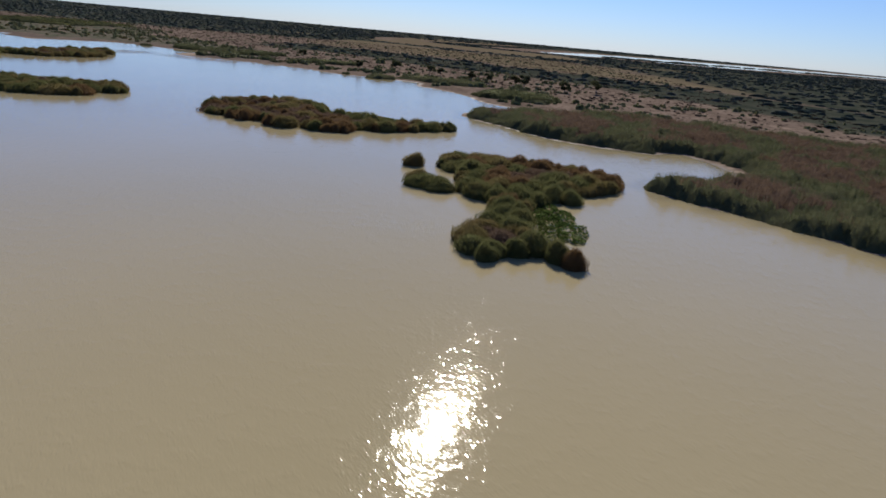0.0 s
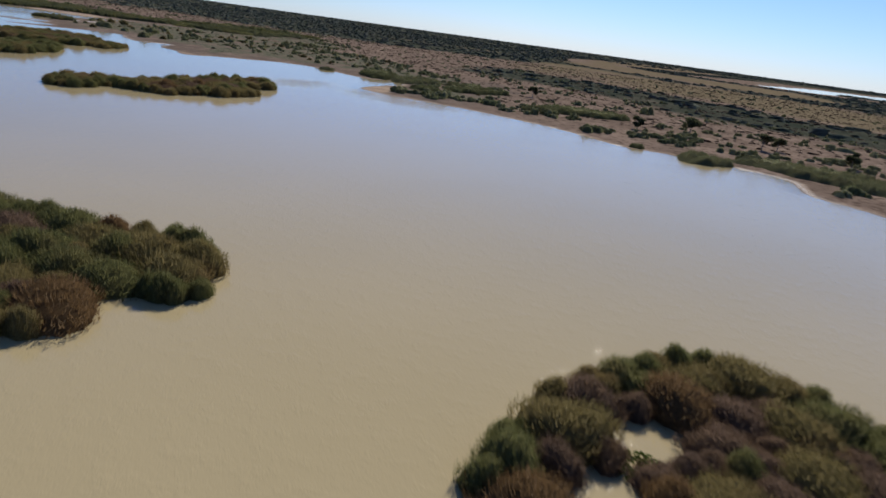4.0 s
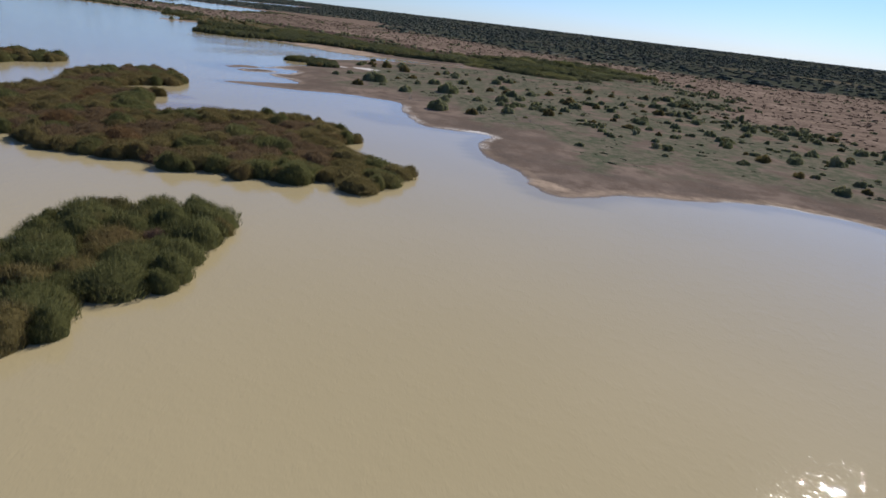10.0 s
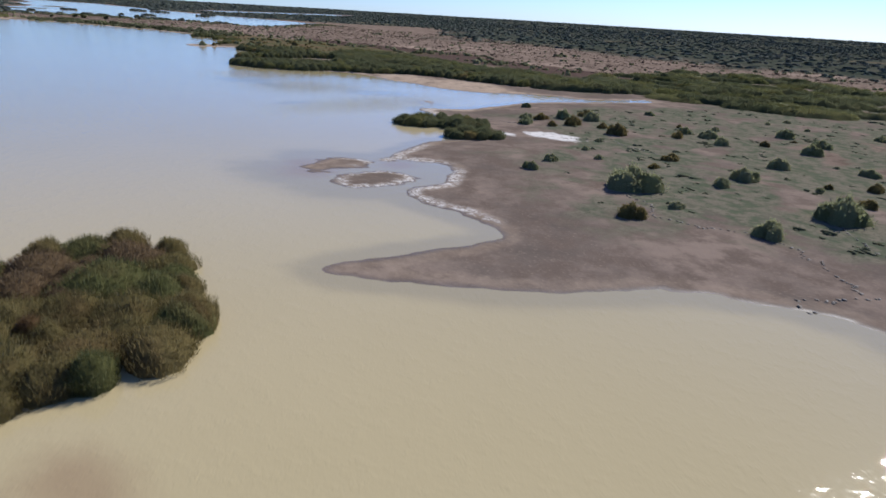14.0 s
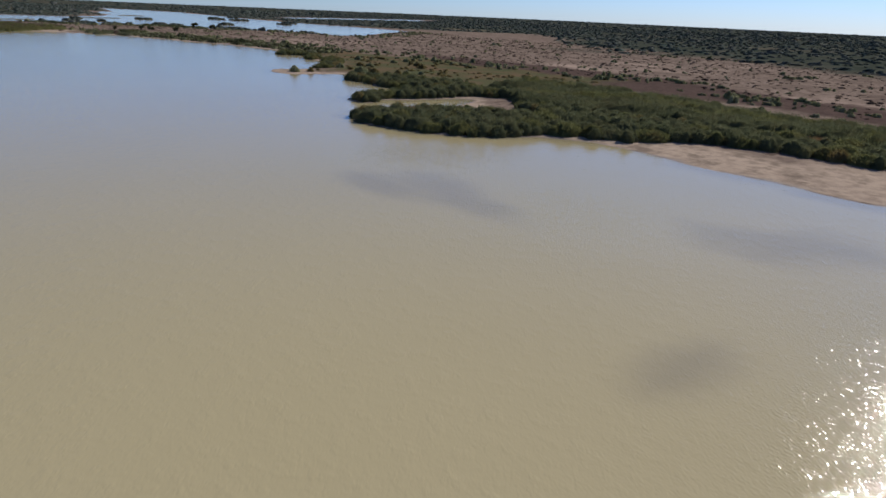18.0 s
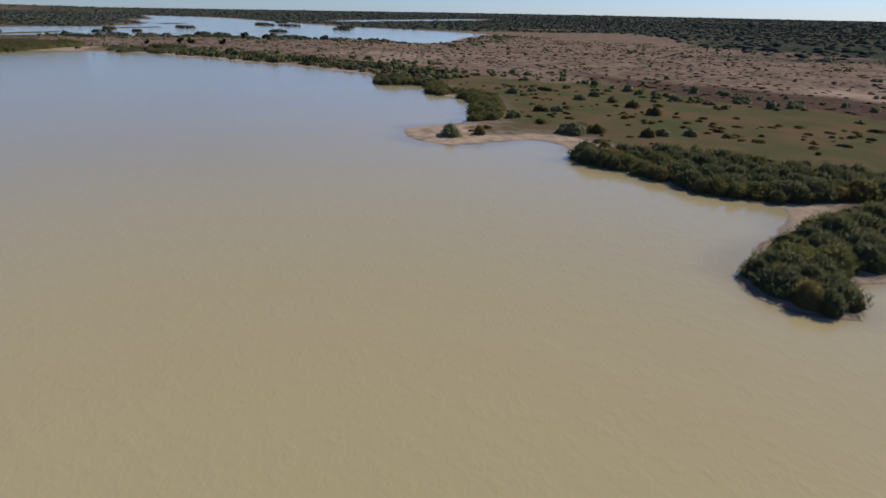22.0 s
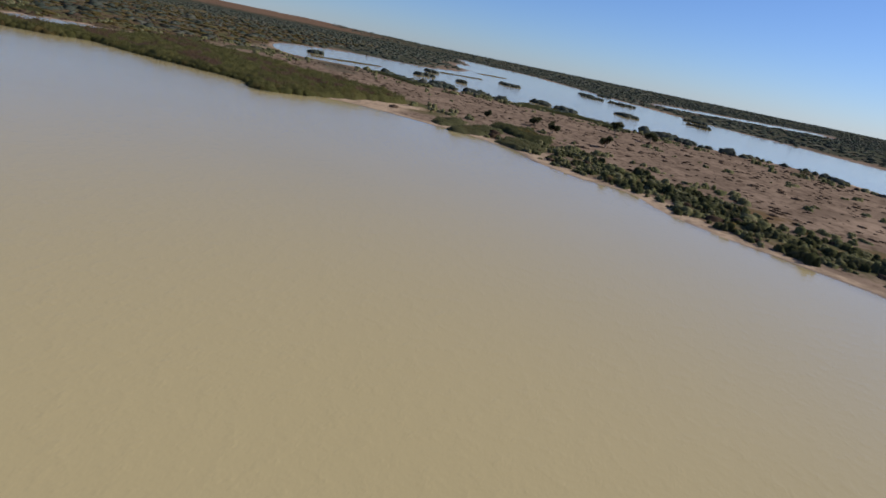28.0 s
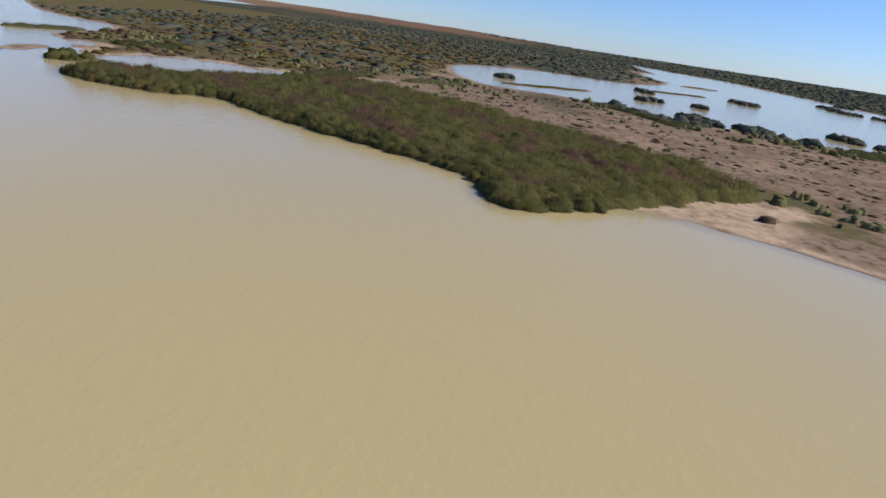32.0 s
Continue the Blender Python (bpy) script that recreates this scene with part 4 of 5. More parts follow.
def canopy(name, outline, lump, tall, mats, seed, step=1.0, thick=8.0, wide=0.075, split=0.25):
    """A closed reed or shrub thicket in one mesh: a lumpy crown with a fur of thin upright blades."""
    line = dense(outline, 3)
    r = np.random.RandomState(seed)
    tops = fill(line, lump, seed, 0.2)[0]
    if not len(tops):
        tops = line.mean(0)[None]
    grow = r.uniform(0.78, 1.12, len(tops))

    def crown(x, y):
        d = depth_in(line, x, y) - 0.5 + 1.1 * waves(x, y, 11, seed + 1)
        best, who = np.full(len(x), 1e9), np.zeros(len(x), int)
        for k, (tx, ty) in enumerate(tops):
            far = (x - tx) ** 2 + (y - ty) ** 2
            who = np.where(far < best, k, who)
            best = np.minimum(best, far)
        ball = np.sqrt(np.clip(1 - best / (0.8 * lump) ** 2, 0, 1))
        h = tall * (0.34 + 0.66 * ball) * grow[who] * (1 + 0.16 * waves(x, y, 2.6, seed + 2)) * np.clip(d / 1.3, 0, 1) ** 0.45
        other = (waves(x, y, 28, seed + 3) + 0.35 * waves(x, y, 9, seed + 4) > split) & (d > 3.5)
        return d, h, other

    lo, hi = line.min(0) - 2, line.max(0) + 2
    gx, gy = np.meshgrid(np.arange(lo[0], hi[0], step), np.arange(lo[1], hi[1], step))
    ny, nx = gx.shape
    x, y = gx.ravel() + r.uniform(-0.3, 0.3, gx.size) * step, gy.ravel() + r.uniform(-0.3, 0.3, gx.size) * step
    d, h, other = crown(x, y)
    z = np.maximum(height(x, y, land_depth(x, y)), -0.15)
    co = np.stack([x, y, np.where(d > 0, z + h * r.uniform(0.45, 0.95, len(x)), z - 0.25)], 1)
    i = np.arange(nx * ny).reshape(ny, nx)
    faces = np.concatenate([np.stack(c, -1).reshape(-1, 3) for c in ((i[:-1, :-1], i[:-1, 1:], i[1:, 1:]), (i[:-1, :-1], i[1:, 1:], i[1:, :-1]))])
    faces = faces[(d[faces] > 0).any(1)]
    tone = other[faces].all(1)
    n = int((hi - lo).prod() * thick)
    bx, by = r.uniform(lo[0], hi[0], n), r.uniform(lo[1], hi[1], n)
    bd, bh, bo = crown(bx, by)
    bz = z[np.clip(((by - lo[1]) / step).astype(int), 0, ny - 1) * nx + np.clip(((bx - lo[0]) / step).astype(int), 0, nx - 1)]
    k = bd > 0.05
    bx, by, bz, bh, bo = bx[k], by[k], bz[k], bh[k], bo[k]
    n = len(bx)
    ang, out, long = r.uniform(0, 6.28, n), r.uniform(0.05, 0.3, n), tall * r.uniform(0.05, 0.2, n)
    foot = np.stack([bx, by, bz + 0.5 * bh], 1)
    tip = foot + np.stack([np.cos(ang) * out, np.sin(ang) * out, long + 0.5 * bh], 1)
    w = 0.5 * wide * r.uniform(0.6, 1.3, n)[:, None] * np.stack([np.cos(ang * 3), np.sin(ang * 3), 0 * ang], 1)
    used = np.unique(faces)
    index = np.zeros(len(co), int)
    index[used] = np.arange(len(used))
    co, faces = co[used], index[faces]
    m = len(co)
    co = np.vstack([co, np.stack([foot - w, foot + w, tip], 1).reshape(-1, 3)])
    faces = np.vstack([faces, m + np.arange(3 * n).reshape(-1, 3)])
    me = mesh_of(name, co, faces, mats[0])
    me.materials.append(mats[1])
    me.polygons.foreach_set("material_index", np.r_[tone, bo].astype(np.int32))
    return new(name, me)


def bed(outline, lump, tall, mat, mat2, label, seed, **how):
    """A wide bed of reeds, too dense to count."""
    return tagged(canopy("reeds", outline, lump, tall, (mat, mat2), seed, **how), label, "plants", kind="stuff")


BED_BACK = [(-512, 472), (-494, 460), (-478, 450), (-455, 456), (-430, 461), (-400, 463), (-385, 457), (-366, 474), (-372, 488), (-400, 489), (-440, 492), (-485, 494), (-508, 490)]
bed(BED_EAST, 8.0, 2.8, REED_DARK, REED_RUSSET, "wide green and brown bulrush bed on the shore", 21, split=-0.1)
bed(BED_WEST, 5.2, 2.7, REED_GREEN, REED_RUSSET, "wide green and brown bulrush bed on a point", 22, split=0.22)
bed(BED_BACK, 7.0, 2.7, REED_DARK, REED_GREEN, "dark reeds and shrubs behind a sandy shore", 23)

EDGE_WEST = [(-826, 399), (-821, 383), (-835, 379), (-845, 365), (-855, 349), (-865, 337), (-872, 328), (-868, 318), (-872, 300), (-881, 293), (-886, 297), (-878, 304), (-875, 318), (-878, 331), (-869, 343), (-858, 357), (-849, 371), (-838, 386), (-832, 399)]
reed_island("reed_bed", EDGE_WEST, "bright green bulrush along the edge of a reedy point", seed=16, big=2.8, mix_in=(0.8, 0.2, 0, 0), dead_heart=0, tall=2.1, stock=FAR_CLUMPS)

BED_CREEK = [(-392, 480), (-345, 470), (-322, 468), (-306, 500), (-300, 545), (-318, 600), (-385, 600), (-394, 540)]
r = np.random.RandomState(24)
q = fill(dense(BED_CREEK, 6), 13, 25)[0]
for k, (cx, cy) in enumerate(q):
    tagged(canopy("thicket", oval(cx, cy, r.uniform(6, 13), r.uniform(3.5, 6.5), r.uniform(-30, 30)), 4.5, r.uniform(1.5, 2.5), (REED_DARK, REED_GREEN) if k % 3 else (REED_GREEN, BUSH), 130 + k, step=1.4, thick=4.0, wide=0.1), "dark green rush thicket beside a creek", "thicket", "thickets round the creek")

# thickets of rushes and shrubs along the waterlines
EAST_BANK = [(5, 222), (10, 213), (19, 212), (27, 206), (38, 220), (30, 236), (16, 238), (8, 232)]
for outline, lump, tall in (([(-39, 259), (-36, 253), (-29, 256), (-26, 262), (-32, 267), (-38, 265)], 4.0, 2.0), (oval(-48, 264.5, 3.4, 2.2, 30), 3.4, 1.6),
                            ([(-27, 266), (-20, 263), (-13, 258), (-6, 254), (4, 250), (13, 258), (6, 270), (-8, 272), (-20, 274)], 4.5, 1.8),
                            ([(-84, 301), (-69, 308), (-56, 313), (-49, 323), (-60, 331), (-76, 322)], 4.5, 1.8), ([(-115, 321), (-104, 326), (-95, 343), (-104, 345), (-116, 332)], 4.0, 1.7),
                            ([(-173, 333), (-168, 331.5), (-165, 336), (-169, 340), (-173, 338)], 3.5, 1.6), ([(-159, 345), (-151, 332), (-145, 330), (-141, 336), (-142, 346), (-150, 354)], 4.5, 1.9),
                            ([(-142, 338), (-137, 328), (-130, 331), (-124, 344), (-126, 352), (-137, 352)], 4.5, 1.9), ([(-127, 316), (-123, 310), (-116, 310), (-114, 318), (-121, 321)], 3.6, 1.6), ([(-123, 345), (-110, 342), (-104, 348), (-114, 356)], 4.0, 1.7),
                            (EAST_BANK, 4.5, 1.9)):
    tagged(canopy("thicket", outline, lump, tall, (REED_DARK, BUSH), int(abs(outline[0][0])) + 3), "dense dark green rush thicket at the waterline", "thicket", "thickets on the east shore")
for outline, lump, tall in (([(-817, 431), (-811, 433), (-815, 440), (-824, 444), (-826, 438)], 3.2, 1.4), ([(-807, 433), (-803, 438), (-808, 448), (-817, 452), (-818, 444)], 3.4, 1.7),
                            ([(-829, 452), (-815, 453), (-806, 458), (-812, 467), (-826, 464)], 3.6, 1.8), ([(-798, 444), (-788, 450), (-792, 457), (-803, 455)], 3.4, 1.6)):
    tagged(canopy("thicket", outline, lump, tall, (REED_DARK, REED_OLIVE), int(abs(outline[0][0])) + 3), "olive green rush thicket on pale beach sand", "thicket", "thickets on the west beach")
for outline, tall in (([(-932, 492), (-924, 512), (-914, 526), (-893, 528), (-905, 540), (-930, 532), (-944, 512)], 1.6), (oval(-964, 462, 9, 3.5, 85), 1.5), (oval(-958, 486, 10, 3, 100), 1.4), (oval(-990, 440, 9, 4, 140), 1.4),
                      ([(-979, 427), (-962, 438), (-938, 446), (-953, 458), (-979, 448), (-992, 440)], 1.3), (oval(-955, 278, 14, 6, 130), 1.6), (oval(-954, 339, 18, 4.5, 150), 1.6), (oval(-969, 370, 15, 4.5, 115), 1.5), (oval(-968, 234, 16, 5, 155), 1.5)):
    tagged(canopy("thicket", outline, 5.0, tall, (REED_DARK, WOODS), int(abs(outline[0][0] + outline[0][1])), step=1.6, thick=2.5, wide=0.13), "low dark green reeds beside the lagoon", "thicket", "thickets round the lagoon")
for outline in (oval(-1038, 420, 30, 5.5, 124), oval(-1146, 520, 26, 7, 116), oval(-1290, 590, 24, 9, 120)):
    tagged(canopy("grass_bar", outline, 6.0, 0.5, (REED_OLIVE, REED_DARK), int(abs(outline[0][0])), step=2.2, thick=1.0, wide=0.2), "low bar of olive grass in the lagoon", "grass bar", "bars in the lagoon")

# islets in the far lagoon
r = np.random.RandomState(31)
ISLETS = [(-1111, 489, 14), (-1048, 474, 8), (-1047, 496, 7), (-975, 468, 16), (-963, 484, 16), (-983, 528, 12), (-1264, 689, 18), (-1335, 746, 18), (-1188, 692, 26), (-1021, 605, 14),
          (-1122, 728, 16), (-965, 536, 14), (-1061, 402, 12), (-1042, 467, 6), (-1017, 604, 12), (-1063, 691, 14), (-908, 567, 16), (-1217, 674, 22), (-900, 283, 8), (-1140, 560, 20)]
for ix, iy, size in ISLETS:
    n = int(size * 2.4)
    q = np.stack([ix + r.uniform(-1, 1, n) * size * 0.6, iy + r.uniform(-1, 1, n) * size * 0.3], 1)
    tagged(joined("reed_islet", q, r.uniform(1.5, 2.9, n), r.uniform(1.5, 2.5, n), WOODS if iy > 400 else REED_GREEN, int(size), blades=14), "low dark green reed islet in the lagoon", "reeds", "islets in the lagoon")


# dark reed strips in the far water to the north-east
for k in range(16):
    a = k / 15
    cx, cy, n = 330 + 1350 * a + r.uniform(-60, 60), 1480 + 1000 * a + r.uniform(-60, 60), 26
    q = np.stack([cx + r.uniform(-1, 1, n) * r.uniform(30, 80), cy + r.uniform(-1, 1, n) * 14], 1)
    tagged(joined("reed_islet", q, r.uniform(6, 11, n), r.uniform(1.5, 2.6, n), WOODS, 200 + k), "thin dark reed strip in far bright water", "reeds", "reed strips in the far water")


# ---- scrub and woods on the land ----
def scatter(n, x0, x1, y0, y1, seed):
    r = np.random.RandomState(seed)
    p = np.stack([r.uniform(x0, x1, n), r.uniform(y0, y1, n)], 1)
    return p, land_depth(p[:, 0], p[:, 1]), r


def plant(name, p, d, keep, radius, tall, mat, label, seed, **how):
    p, d = p[keep], d[keep]
    r = np.random.RandomState(seed)
    size = np.exp(r.normal(0, 0.35, len(p)))
    lobes = how.pop("lobes", 1)
    rad, high = radius * size, tall * np.exp(r.normal(0, 0.25, len(p))) * size**0.5
    z = height(p[:, 0], p[:, 1], d)
    if lobes > 1:
        p, rad, high, z = (np.repeat(v, lobes, 0) for v in (p, rad, high, z))
        a, out = r.uniform(0, 6.28, len(p)), r.uniform(0.2, 0.75, len(p)) * rad
        p = p + np.stack([out * np.cos(a), out * np.sin(a)], 1)
        rad, high = rad * r.uniform(0.4, 0.72, len(p)), high * r.uniform(0.55, 1.05, len(p))
    stuff(name, p, rad, high, mat, label, seed, base=z, **how)


def clear_of_beds(p):
    ok = np.ones(len(p), bool)
    for line in (BED_WEST, BED_EAST, BED_BACK, BED_CREEK, BED_POINT, BED_THIRD, BED_FINGER):
        ok &= depth_in(dense(line, 6), p[:, 0], p[:, 1]) < -1
    return ok


p, d, r = scatter(52000, -1000, 160, 60, 760, 41)
start, woods = plain_start(p[:, 0]), woods_start(p[:, 0])
w = waves(p[:, 0], p[:, 1], 45, 42) + r.normal(0, 0.35, len(p))
free = clear_of_beds(p)
bays = (p[:, 0] < -110) & (p[:, 0] > -395)
band = np.abs(d - start) < 14
plant("shrubs", p, d, free & band & (w > 0.15) & (d > 3), 1.4, 1.2, BUSH, "rows of dark shrubs at the edge of the plain", 43, lobes=3, blades=16, sides=6, rings=2)
plant("shrubs", p, d, bays & (p[:, 0] > -265) & (d > 28) & (d < start) & (w > 0.35), 1.5, 1.2, BUSH, "dark shrubs crowding the green marsh", 67, lobes=4, blades=16, sides=6, rings=2)
plant("shrubs", p, d, free & (d > start + 6) & (d < woods + 20) & (w > np.where((p[:, 0] > -135) & (d < 125), 0.5, 1.05)), 1.3, 1.1, BUSH, "scattered dark shrubs on the plain", 48, lobes=3, blades=12, sides=6, rings=2)
plant("low_scrub", p, d, free & (d > start) & (d < woods + 30) & (w < 0.2), 0.85, 0.32, STUBBLE, "low brown twiggy scrub on bare earth", 44, blades=4, sides=5, rings=2)
plant("tussocks", p, d, free & ~bays & (d > 4) & (d < start) & (w > 0.2) & (p[:, 0] < -640), 1.1, 0.8, STUBBLE, "brown grass tussocks behind the beach", 49, blades=20, sides=6, rings=2)
plant("tussocks", p, d, free & (p[:, 0] < -505) & (p[:, 0] > -800) & (d > 6) & (d < start) & (w > 0.0), 0.9, 0.5, REED_OLIVE, "olive and straw grass tussocks on the flat", 68, blades=24, sides=6, rings=2)
plant("marsh_herbs", p, d, bays & (d > 16) & (d < start + 6) & (waves(p[:, 0], p[:, 1], 26, 11) + 0.8 * waves(p[:, 0], p[:, 1], 9, 21) > -0.15), 0.75, 0.22, HERB, "low grey-green herbs on the marsh", 71, lobes=3, blades=3, sides=5, rings=2)
# shore fringe of dark bushes
p, d, r = scatter(2600, -135, 60, 180, 340, 45)
w = waves(p[:, 0], p[:, 1], 30, 46)
plant("shrubs", p, d, clear_of_beds(p) & (d > 7) & (d < 26) & (w > 0.2), 1.6, 1.3, BUSH, "belt of dark shrubs behind the waterline", 47, lobes=4, blades=22, sides=6, rings=2)
p, d, r = scatter(3600, -805, -640, 440, 520, 63)
w = waves(p[:, 0], p[:, 1], 34, 64)
belt = (d > 3.0) & (d < 25) & (w > -0.5)
other = waves(p[:, 0], p[:, 1], 9, 69) > 0.1
plant("shrubs", p, d, belt & other, 1.2, 1.15, REED_DARK, "belt of dark green shrubs behind a narrow beach", 65, lobes=4, blades=22, sides=6, rings=2)
plant("shrubs", p, d, belt & ~other, 1.0, 0.95, BUSH, "belt of olive brown shrubs behind a narrow beach", 70, lobes=4, blades=22, sides=6, rings=2)
p, d, r = scatter(16000, -1000, 60, 150, 640, 66)
w = waves(p[:, 0], p[:, 1], 30, 46)
free = clear_of_beds(p)
pond = (p[:, 0] < -820) & (p[:, 1] > 430) & (d > 1.5) & (d < 16) & (w > -0.2)
plant("reeds", p, d, free & pond, 2.0, 1.7, WOODS, "dark reeds along the edge of the lagoon", 57, blades=40)
# scrub flats beyond the west point
p, d, r = scatter(9000, -1500, -880, 180, 520, 58)
w = waves(p[:, 0], p[:, 1], 60, 59) + r.normal(0, 0.35, len(p))
flats = clear_of_beds(p) & (d > 3) & (p[:, 1] < 330 - 0.25 * (p[:, 0] + 880))
plant("shrubs", p, d, flats & (w > 0.25), 1.9, 0.7, REED_OLIVE, "olive scrub on the flats", 60, blades=34)
plant("low_scrub", p, d, flats & (w > -0.6) & (w < 0.25), 1.9, 0.4, STUBBLE, "low brown scrub on the flats", 61, blades=20, sides=6, rings=2)
# far woods
p, d, r = scatter(46000, -2300, 1300, 150, 1900, 51)
woods = woods_start(p[:, 0])
open_land = np.maximum(near(p[:, 0], -150, 190, 70) * near(d, 225, 470, 60) * (0.8 + 0.4 * waves(p[:, 0], p[:, 1], 260, 14)), 1.3 * waves(p[:, 0] * 0.5, p[:, 1], 330, 15) - 0.7)
dense_belt = (p[:, 0] > -150) & (d > 115) & (d < 220)
plant("far_scrub", p, d, ((d > woods) | dense_belt | ((p[:, 0] > 170) & (d > 215))) & (open_land + r.normal(0, 0.12, len(p)) < 0.4), 2.7, 1.0, WOODS, "far dense dark green scrub", 53, sides=5, rings=2)
p, d, r = scatter(22000, -5000, 4500, 500, 4900, 54)
w = waves(p[:, 0], p[:, 1], 700, 55)
plant("far_woods", p, d, (d > 300) & (np.hypot(p[:, 0] + 400, p[:, 1] - 300) > 1300) & (w + r.normal(0, 0.4, len(p)) > -0.5) & ((p[:, 0] > -2100) | (p[:, 1] > 900) | (r.uniform(0, 1, len(p)) < 0.3)), 7.0, 2.2, WOODS, "far dark woodland to the skyline", 56, sides=6, rings=2)

BARK, _t, _b = material("grey gum bark")
link(_t, mix(_t, noise_node(_t, 6.0, 4, 0.6), (0.16, 0.12, 0.09), (0.3, 0.25, 0.2)), _b.inputs["Base Color"])
_b.inputs["Roughness"].default_value = 0.9


def tube(co, faces, a, b, ra, rb, sides=6):
    """Adds a tapered limb from a to b."""
    a, b = Vector(a), Vector(b)
    q = (b - a).to_track_quat("Z", "Y")
    n = len(co)
    for end, rad in ((a, ra), (b, rb)):
        for k in range(sides):
            co.append(tuple(end + q @ Vector((rad * math.cos(6.2832 * k / sides), rad * math.sin(6.2832 * k / sides), 0))))
    for k in range(sides):
        i, j = n + k, n + (k + 1) % sides
        faces += [(i, j, j + sides), (i, j + sides, i + sides)]


_co, _faces = [], []
tube(_co, _faces, (0, 0, -0.05), (0.05, 0, 0.5), 0.035, 0.015, 5)
STEM = mesh_of("stem", _co, _faces, BARK)

# ---- single bushes on the marsh ----
MARSH_BUSHES = [(-311, 368, 3.4), (-305, 356, 1.7), (-327, 373, 1.2), (-326, 366, 1.1), (-292, 362, 1.9), (-288, 376, 3.3), (-276, 360, 1.8), (-268, 348, 2.4), (-263, 359, 1.6), (-260, 351, 1.6),
                (-274, 372, 1.5), (-267, 373, 1.6), (-302, 386, 1.8), (-287, 396, 1.2), (-281, 368, 1.0), (-303, 364, 1.1), (-315, 390, 1.4), (-303, 379, 1.2), (-314, 382, 1.0), (-258, 363, 1.7), (-271, 380, 1.8), (-262, 402, 2.4)]
POINT_BUSHES = [(-350, 399, 1.8), (-351, 406, 1.8), (-349, 412, 1.9), (-343, 406, 1.8), (-344, 415, 2.0), (-345, 401, 1.2), (-354, 404, 1.4), (-365, 420, 1.1),
                (-571, 440, 2.2), (-569, 445, 1.4), (-560, 459, 2.4), (-558, 463, 1.6), (-563, 488, 1.8), (-580, 472, 1.5), (-578, 475, 1.4), (-578, 462, 1.7), (-589, 501, 1.5), (-587, 493, 1.5),
                (-572, 493, 1.6), (-580, 496, 1.4), (-550, 467, 1.5), (-549, 470, 1.2), (-546, 474, 1.3), (-605, 488, 1.6), (-605, 495, 1.4)]
r = np.random.RandomState(61)
q, qd = fill(np.array([(-390.0, 370), (-95, 290), (-95, 430), (-390, 480)]), 8.0, 62)
gone = land_depth(q[:, 0], q[:, 1])
keep = (gone > 14) & (gone < plain_start(q[:, 0]) + 5) & (r.uniform(0, 1, len(q)) < np.where(q[:, 0] > -255, 0.4, 0.2) + 0.55 * np.clip((gone - 20) / 60, 0, 1))
named = np.array([b[:2] for b in MARSH_BUSHES])
q = q[keep & (np.hypot(q[:, None, 0] - named[:, 0], q[:, None, 1] - named[:, 1]).min(1) > 6)]
MORE_BUSHES = [(x, y, 0.6 + 1.5 * r.rand() ** 2) for x, y in q]
for bx, by, size in MARSH_BUSHES + POINT_BUSHES + MORE_BUSHES:
    bd = land_depth([bx], [by])
    base = pose(bx, by, float(height(np.array([bx]), np.array([by]), bd)[0]) - 0.05, 0, 0, r.uniform(0, 360))
    root = tagged(new("bush"), "rounded dark green bush on bare marsh ground" if size > 1.5 else "small dark bush on bare marsh ground", "bush", "bushes on the marsh")
    root.matrix_basis = base @ Matrix.Diagonal((1.25 * size, 1.25 * size * r.uniform(0.9, 1.15), 1.4 * size * r.uniform(0.9, 1.15), 1))
    new("crown", CROWNS[r.randint(len(CROWNS))]).parent = root
    for k in range(3):
        stem = new("stem", STEM)
        stem.parent = root
        stem.matrix_basis = pose(0.1 * math.cos(2.1 * k), 0.1 * math.sin(2.1 * k), 0, 0, 24, 120 * k)


# ---- gum trees behind the shore ----
GUM = make_leaf("grey green gum leaves", (0.055, 0.065, 0.035), (0.08, 0.085, 0.045), (0.12, 0.12, 0.07), 0.2)


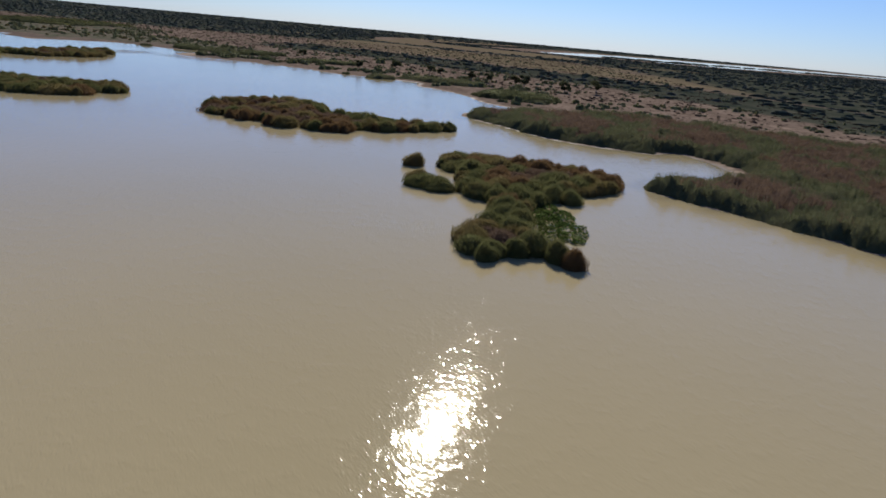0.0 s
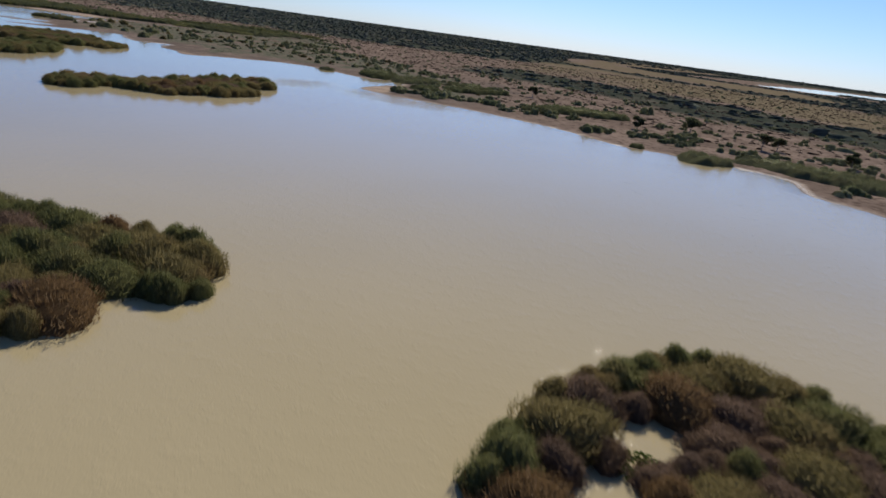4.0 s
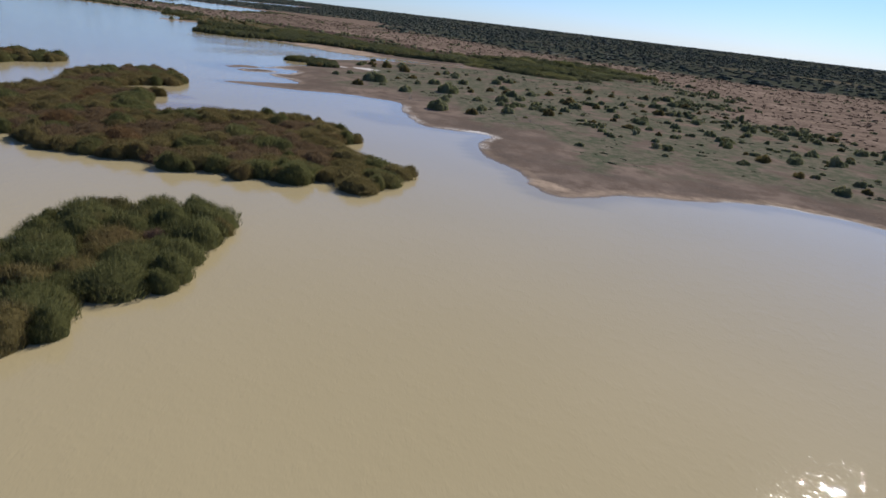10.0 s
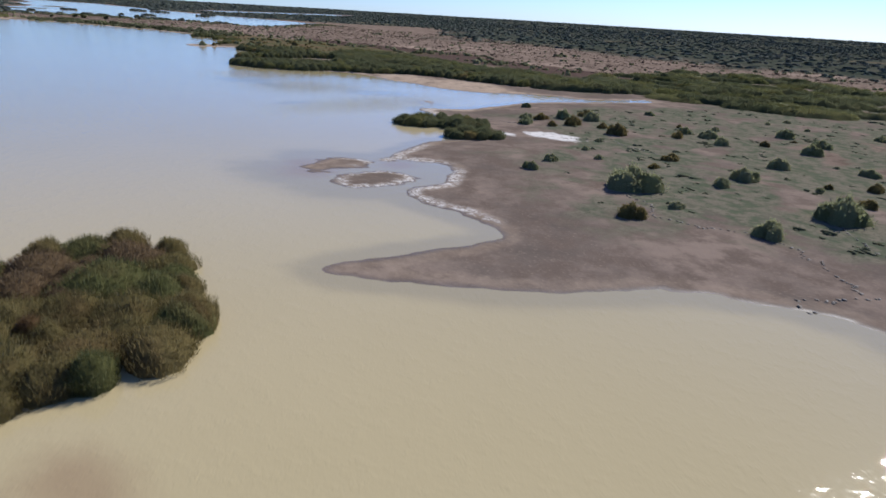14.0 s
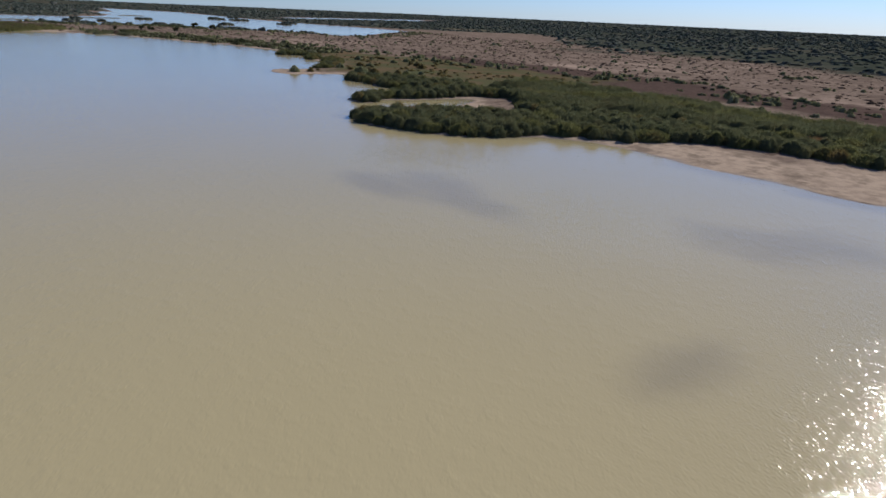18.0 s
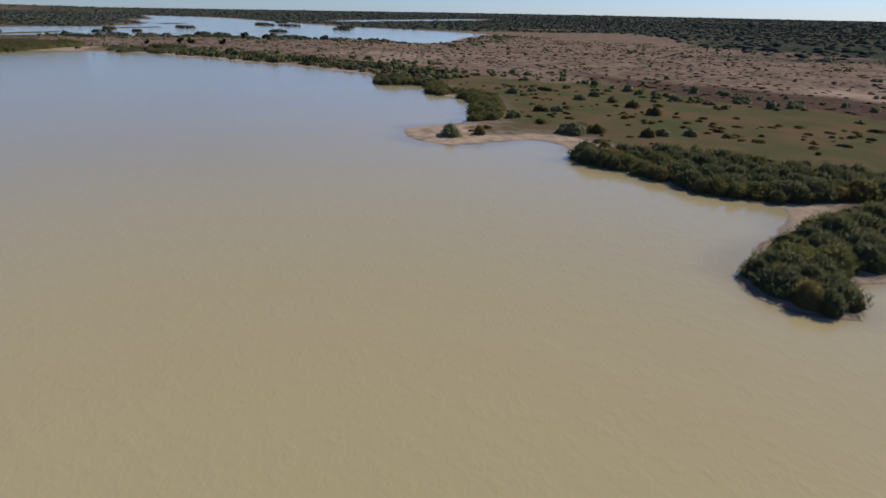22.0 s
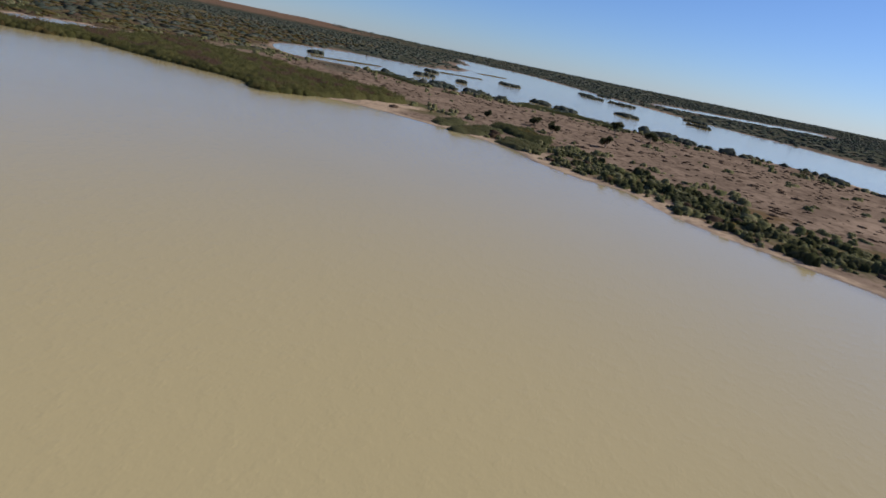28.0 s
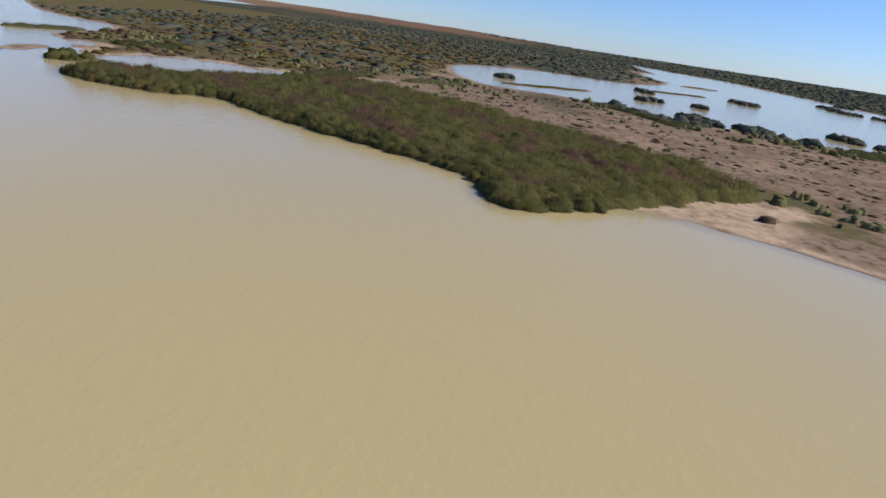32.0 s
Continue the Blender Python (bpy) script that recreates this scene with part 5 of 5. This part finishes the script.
def gum_tree(x, y, tall, seed, label):
    r = np.random.RandomState(seed)
    z = float(height(np.array([x]), np.array([y]), land_depth([x], [y]))[0])
    root = tagged(new("gum_tree"), label, "tree", "gum trees behind the shore")
    root.location = (x, y, z)
    co, faces = [], []
    fork = (r.normal(0, 0.15), r.normal(0, 0.15), tall * 0.32)
    tube(co, faces, (0, 0, -0.15), fork, tall * 0.035, tall * 0.025)
    trunk = new("trunk", mesh_of("trunk", co, faces, BARK))
    trunk.parent = root
    leaves = []
    for k in range(7):
        a = 6.2832 * k / 7 + r.normal(0, 0.3)
        reach = tall * r.uniform(0.15, 0.36)
        tip = np.array([math.cos(a) * reach, math.sin(a) * reach, tall * r.uniform(0.32, 0.85)])
        co, faces = [], []
        tube(co, faces, fork, tip, tall * 0.017, tall * 0.006, 5)
        limb = new("limb", mesh_of("limb", co, faces, BARK))
        limb.parent = root
        n = 260
        v = r.normal(0, 1, (n, 3))
        v = v / np.linalg.norm(v, axis=1)[:, None] * r.uniform(0.3, 1, (n, 1)) ** 0.5
        leaves.append(tip + v * tall * np.array([0.2, 0.2, 0.14]) * r.uniform(0.75, 1.2))
    mid = np.vstack(leaves)
    n = len(mid)
    a, b = r.normal(0, 1, (n, 3)), r.normal(0, 1, (n, 3))
    a, b = 0.26 * a / np.linalg.norm(a, axis=1)[:, None], 0.2 * b / np.linalg.norm(b, axis=1)[:, None]
    crown = new("crown", mesh_of("crown", np.stack([mid - a, mid + a, mid + b * 2], 1).reshape(-1, 3), np.arange(3 * n).reshape(-1, 3), GUM))
    crown.parent = root
    return root


GUMS = [(-32, 314, 5.5), (-14, 298, 4.5), (-9, 303, 4.2), (6, 289, 5.0), (29, 273, 6.0), (26, 285, 4.5), (14, 281, 4.5), (-88, 352, 4.5), (-846, 473, 4.2), (-834, 475, 4.5), (-820, 487, 4.5), (-874, 519, 5.5),
        (-849, 457, 2.6), (-862, 528, 5.0), (45, 262, 5.0), (60, 270, 5.5), (-48, 300, 4.0)]
for k, (gx, gy, tall) in enumerate(GUMS):
    gum_tree(gx, gy, tall, 70 + k, "grey-green gum tree with an open crown on dry ground")


# ---- floating weed between the reeds ----
def weed_mat(cx, cy, rx, ry, n, seed):
    """A mat of small upright leaves on the water."""
    r = np.random.RandomState(seed)
    a, rho = r.uniform(0, 6.28, n), np.sqrt(r.uniform(0, 1, n))
    edge = 1 + 0.25 * np.sin(3 * a + seed) + 0.15 * np.sin(5 * a)
    x, y = rx * rho * edge * np.cos(a), ry * rho * edge * np.sin(a)
    mid = np.stack([x, y, 0.1 + 0.28 * (1 - rho**2) * (0.6 + 0.4 * np.sin(x * 2.1) * np.sin(y * 1.8)) + r.uniform(0, 0.12, n)], 1)
    u, v = r.normal(0, 1, (n, 3)), r.normal(0, 1, (n, 3))
    u, v = u * (1, 1, 0.4), v * (1, 1, 0.5)
    u, v = 0.17 * u / np.linalg.norm(u, axis=1)[:, None], 0.17 * v / np.linalg.norm(v, axis=1)[:, None]
    ob = new("water_weed", mesh_of("water weed", np.stack([mid - u, mid + v, mid + u, mid - v], 1).reshape(-1, 3), np.stack([4 * np.arange(n)[:, None] + k for k in ((0, 1, 2), (0, 2, 3))], 1).reshape(-1, 3), WEED))
    ob.location = (cx, cy, 0)
    return tagged(ob, "mat of bright green floating water weed", "water weed", kind="stuff")


for k, (cx, cy, rx, ry) in enumerate([(12.8, 65.5, 3.0, 6.0), (13, 72, 2.6, 4), (10, 85, 3, 2), (-48, 139.6, 2.2, 1.3), (-27, 143, 4, 2.4), (-20.7, 141, 5, 3.2), (-15.5, 138.6, 4, 3.4), (-11.5, 135.4, 4, 2.2), (-29.6, 138, 2.6, 2.2), (-36, 128, 3, 2), (-24, 128, 3, 2), (-151, 245, 3.5, 3), (-262, 276, 4, 2), (-285, 279, 3, 2.5), (-85, 146, 5, 2)]):
    weed_mat(cx, cy, rx, ry, int(85 * rx * ry), 90 + k)


# ---- cattle pads trodden into the mud ----
PADS = [[(-276, 357), (-281, 352), (-285, 347), (-283, 344)], [(-292, 361), (-286, 358), (-281, 352)], [(-288, 374), (-283, 366), (-276, 361)], [(-263, 356), (-255, 352), (-246, 350)],
        [(-352, 398), (-362, 394), (-372, 398), (-380, 397)], [(-260, 362), (-250, 360), (-240, 352)], [(-311, 366), (-302, 358), (-292, 361)], [(-336, 391), (-328, 396), (-318, 392)]]
DUNG, _t, _b = material("trodden wet mud")
link(_t, mix(_t, noise_node(_t, 2.0), (0.05, 0.038, 0.03), (0.085, 0.064, 0.05)), _b.inputs["Base Color"])
_b.inputs["Roughness"].default_value = 0.8
r = np.random.RandomState(101)
steps = []
for pad in PADS:
    for (ax, ay), (bx, by) in zip(pad, pad[1:]):
        n = int(math.hypot(bx - ax, by - ay) / 0.55)
        k = np.arange(n) / n
        steps.append(np.stack([ax + (bx - ax) * k + 0.5 * np.sin(9 * k + ax) + r.normal(0, 0.12, n), ay + (by - ay) * k + 0.5 * np.cos(8 * k + ay) + r.normal(0, 0.12, n)], 1))
steps = np.vstack(steps)
tagged(joined("trodden_track", steps, r.uniform(0.14, 0.3, len(steps)), r.uniform(0.05, 0.1, len(steps)), DUNG, 102, sides=6, rings=2, base=height(steps[:, 0], steps[:, 1], land_depth(steps[:, 0], steps[:, 1])) + 0.05),
       "dark clods along trodden cattle tracks in mud", "track", kind="stuff")
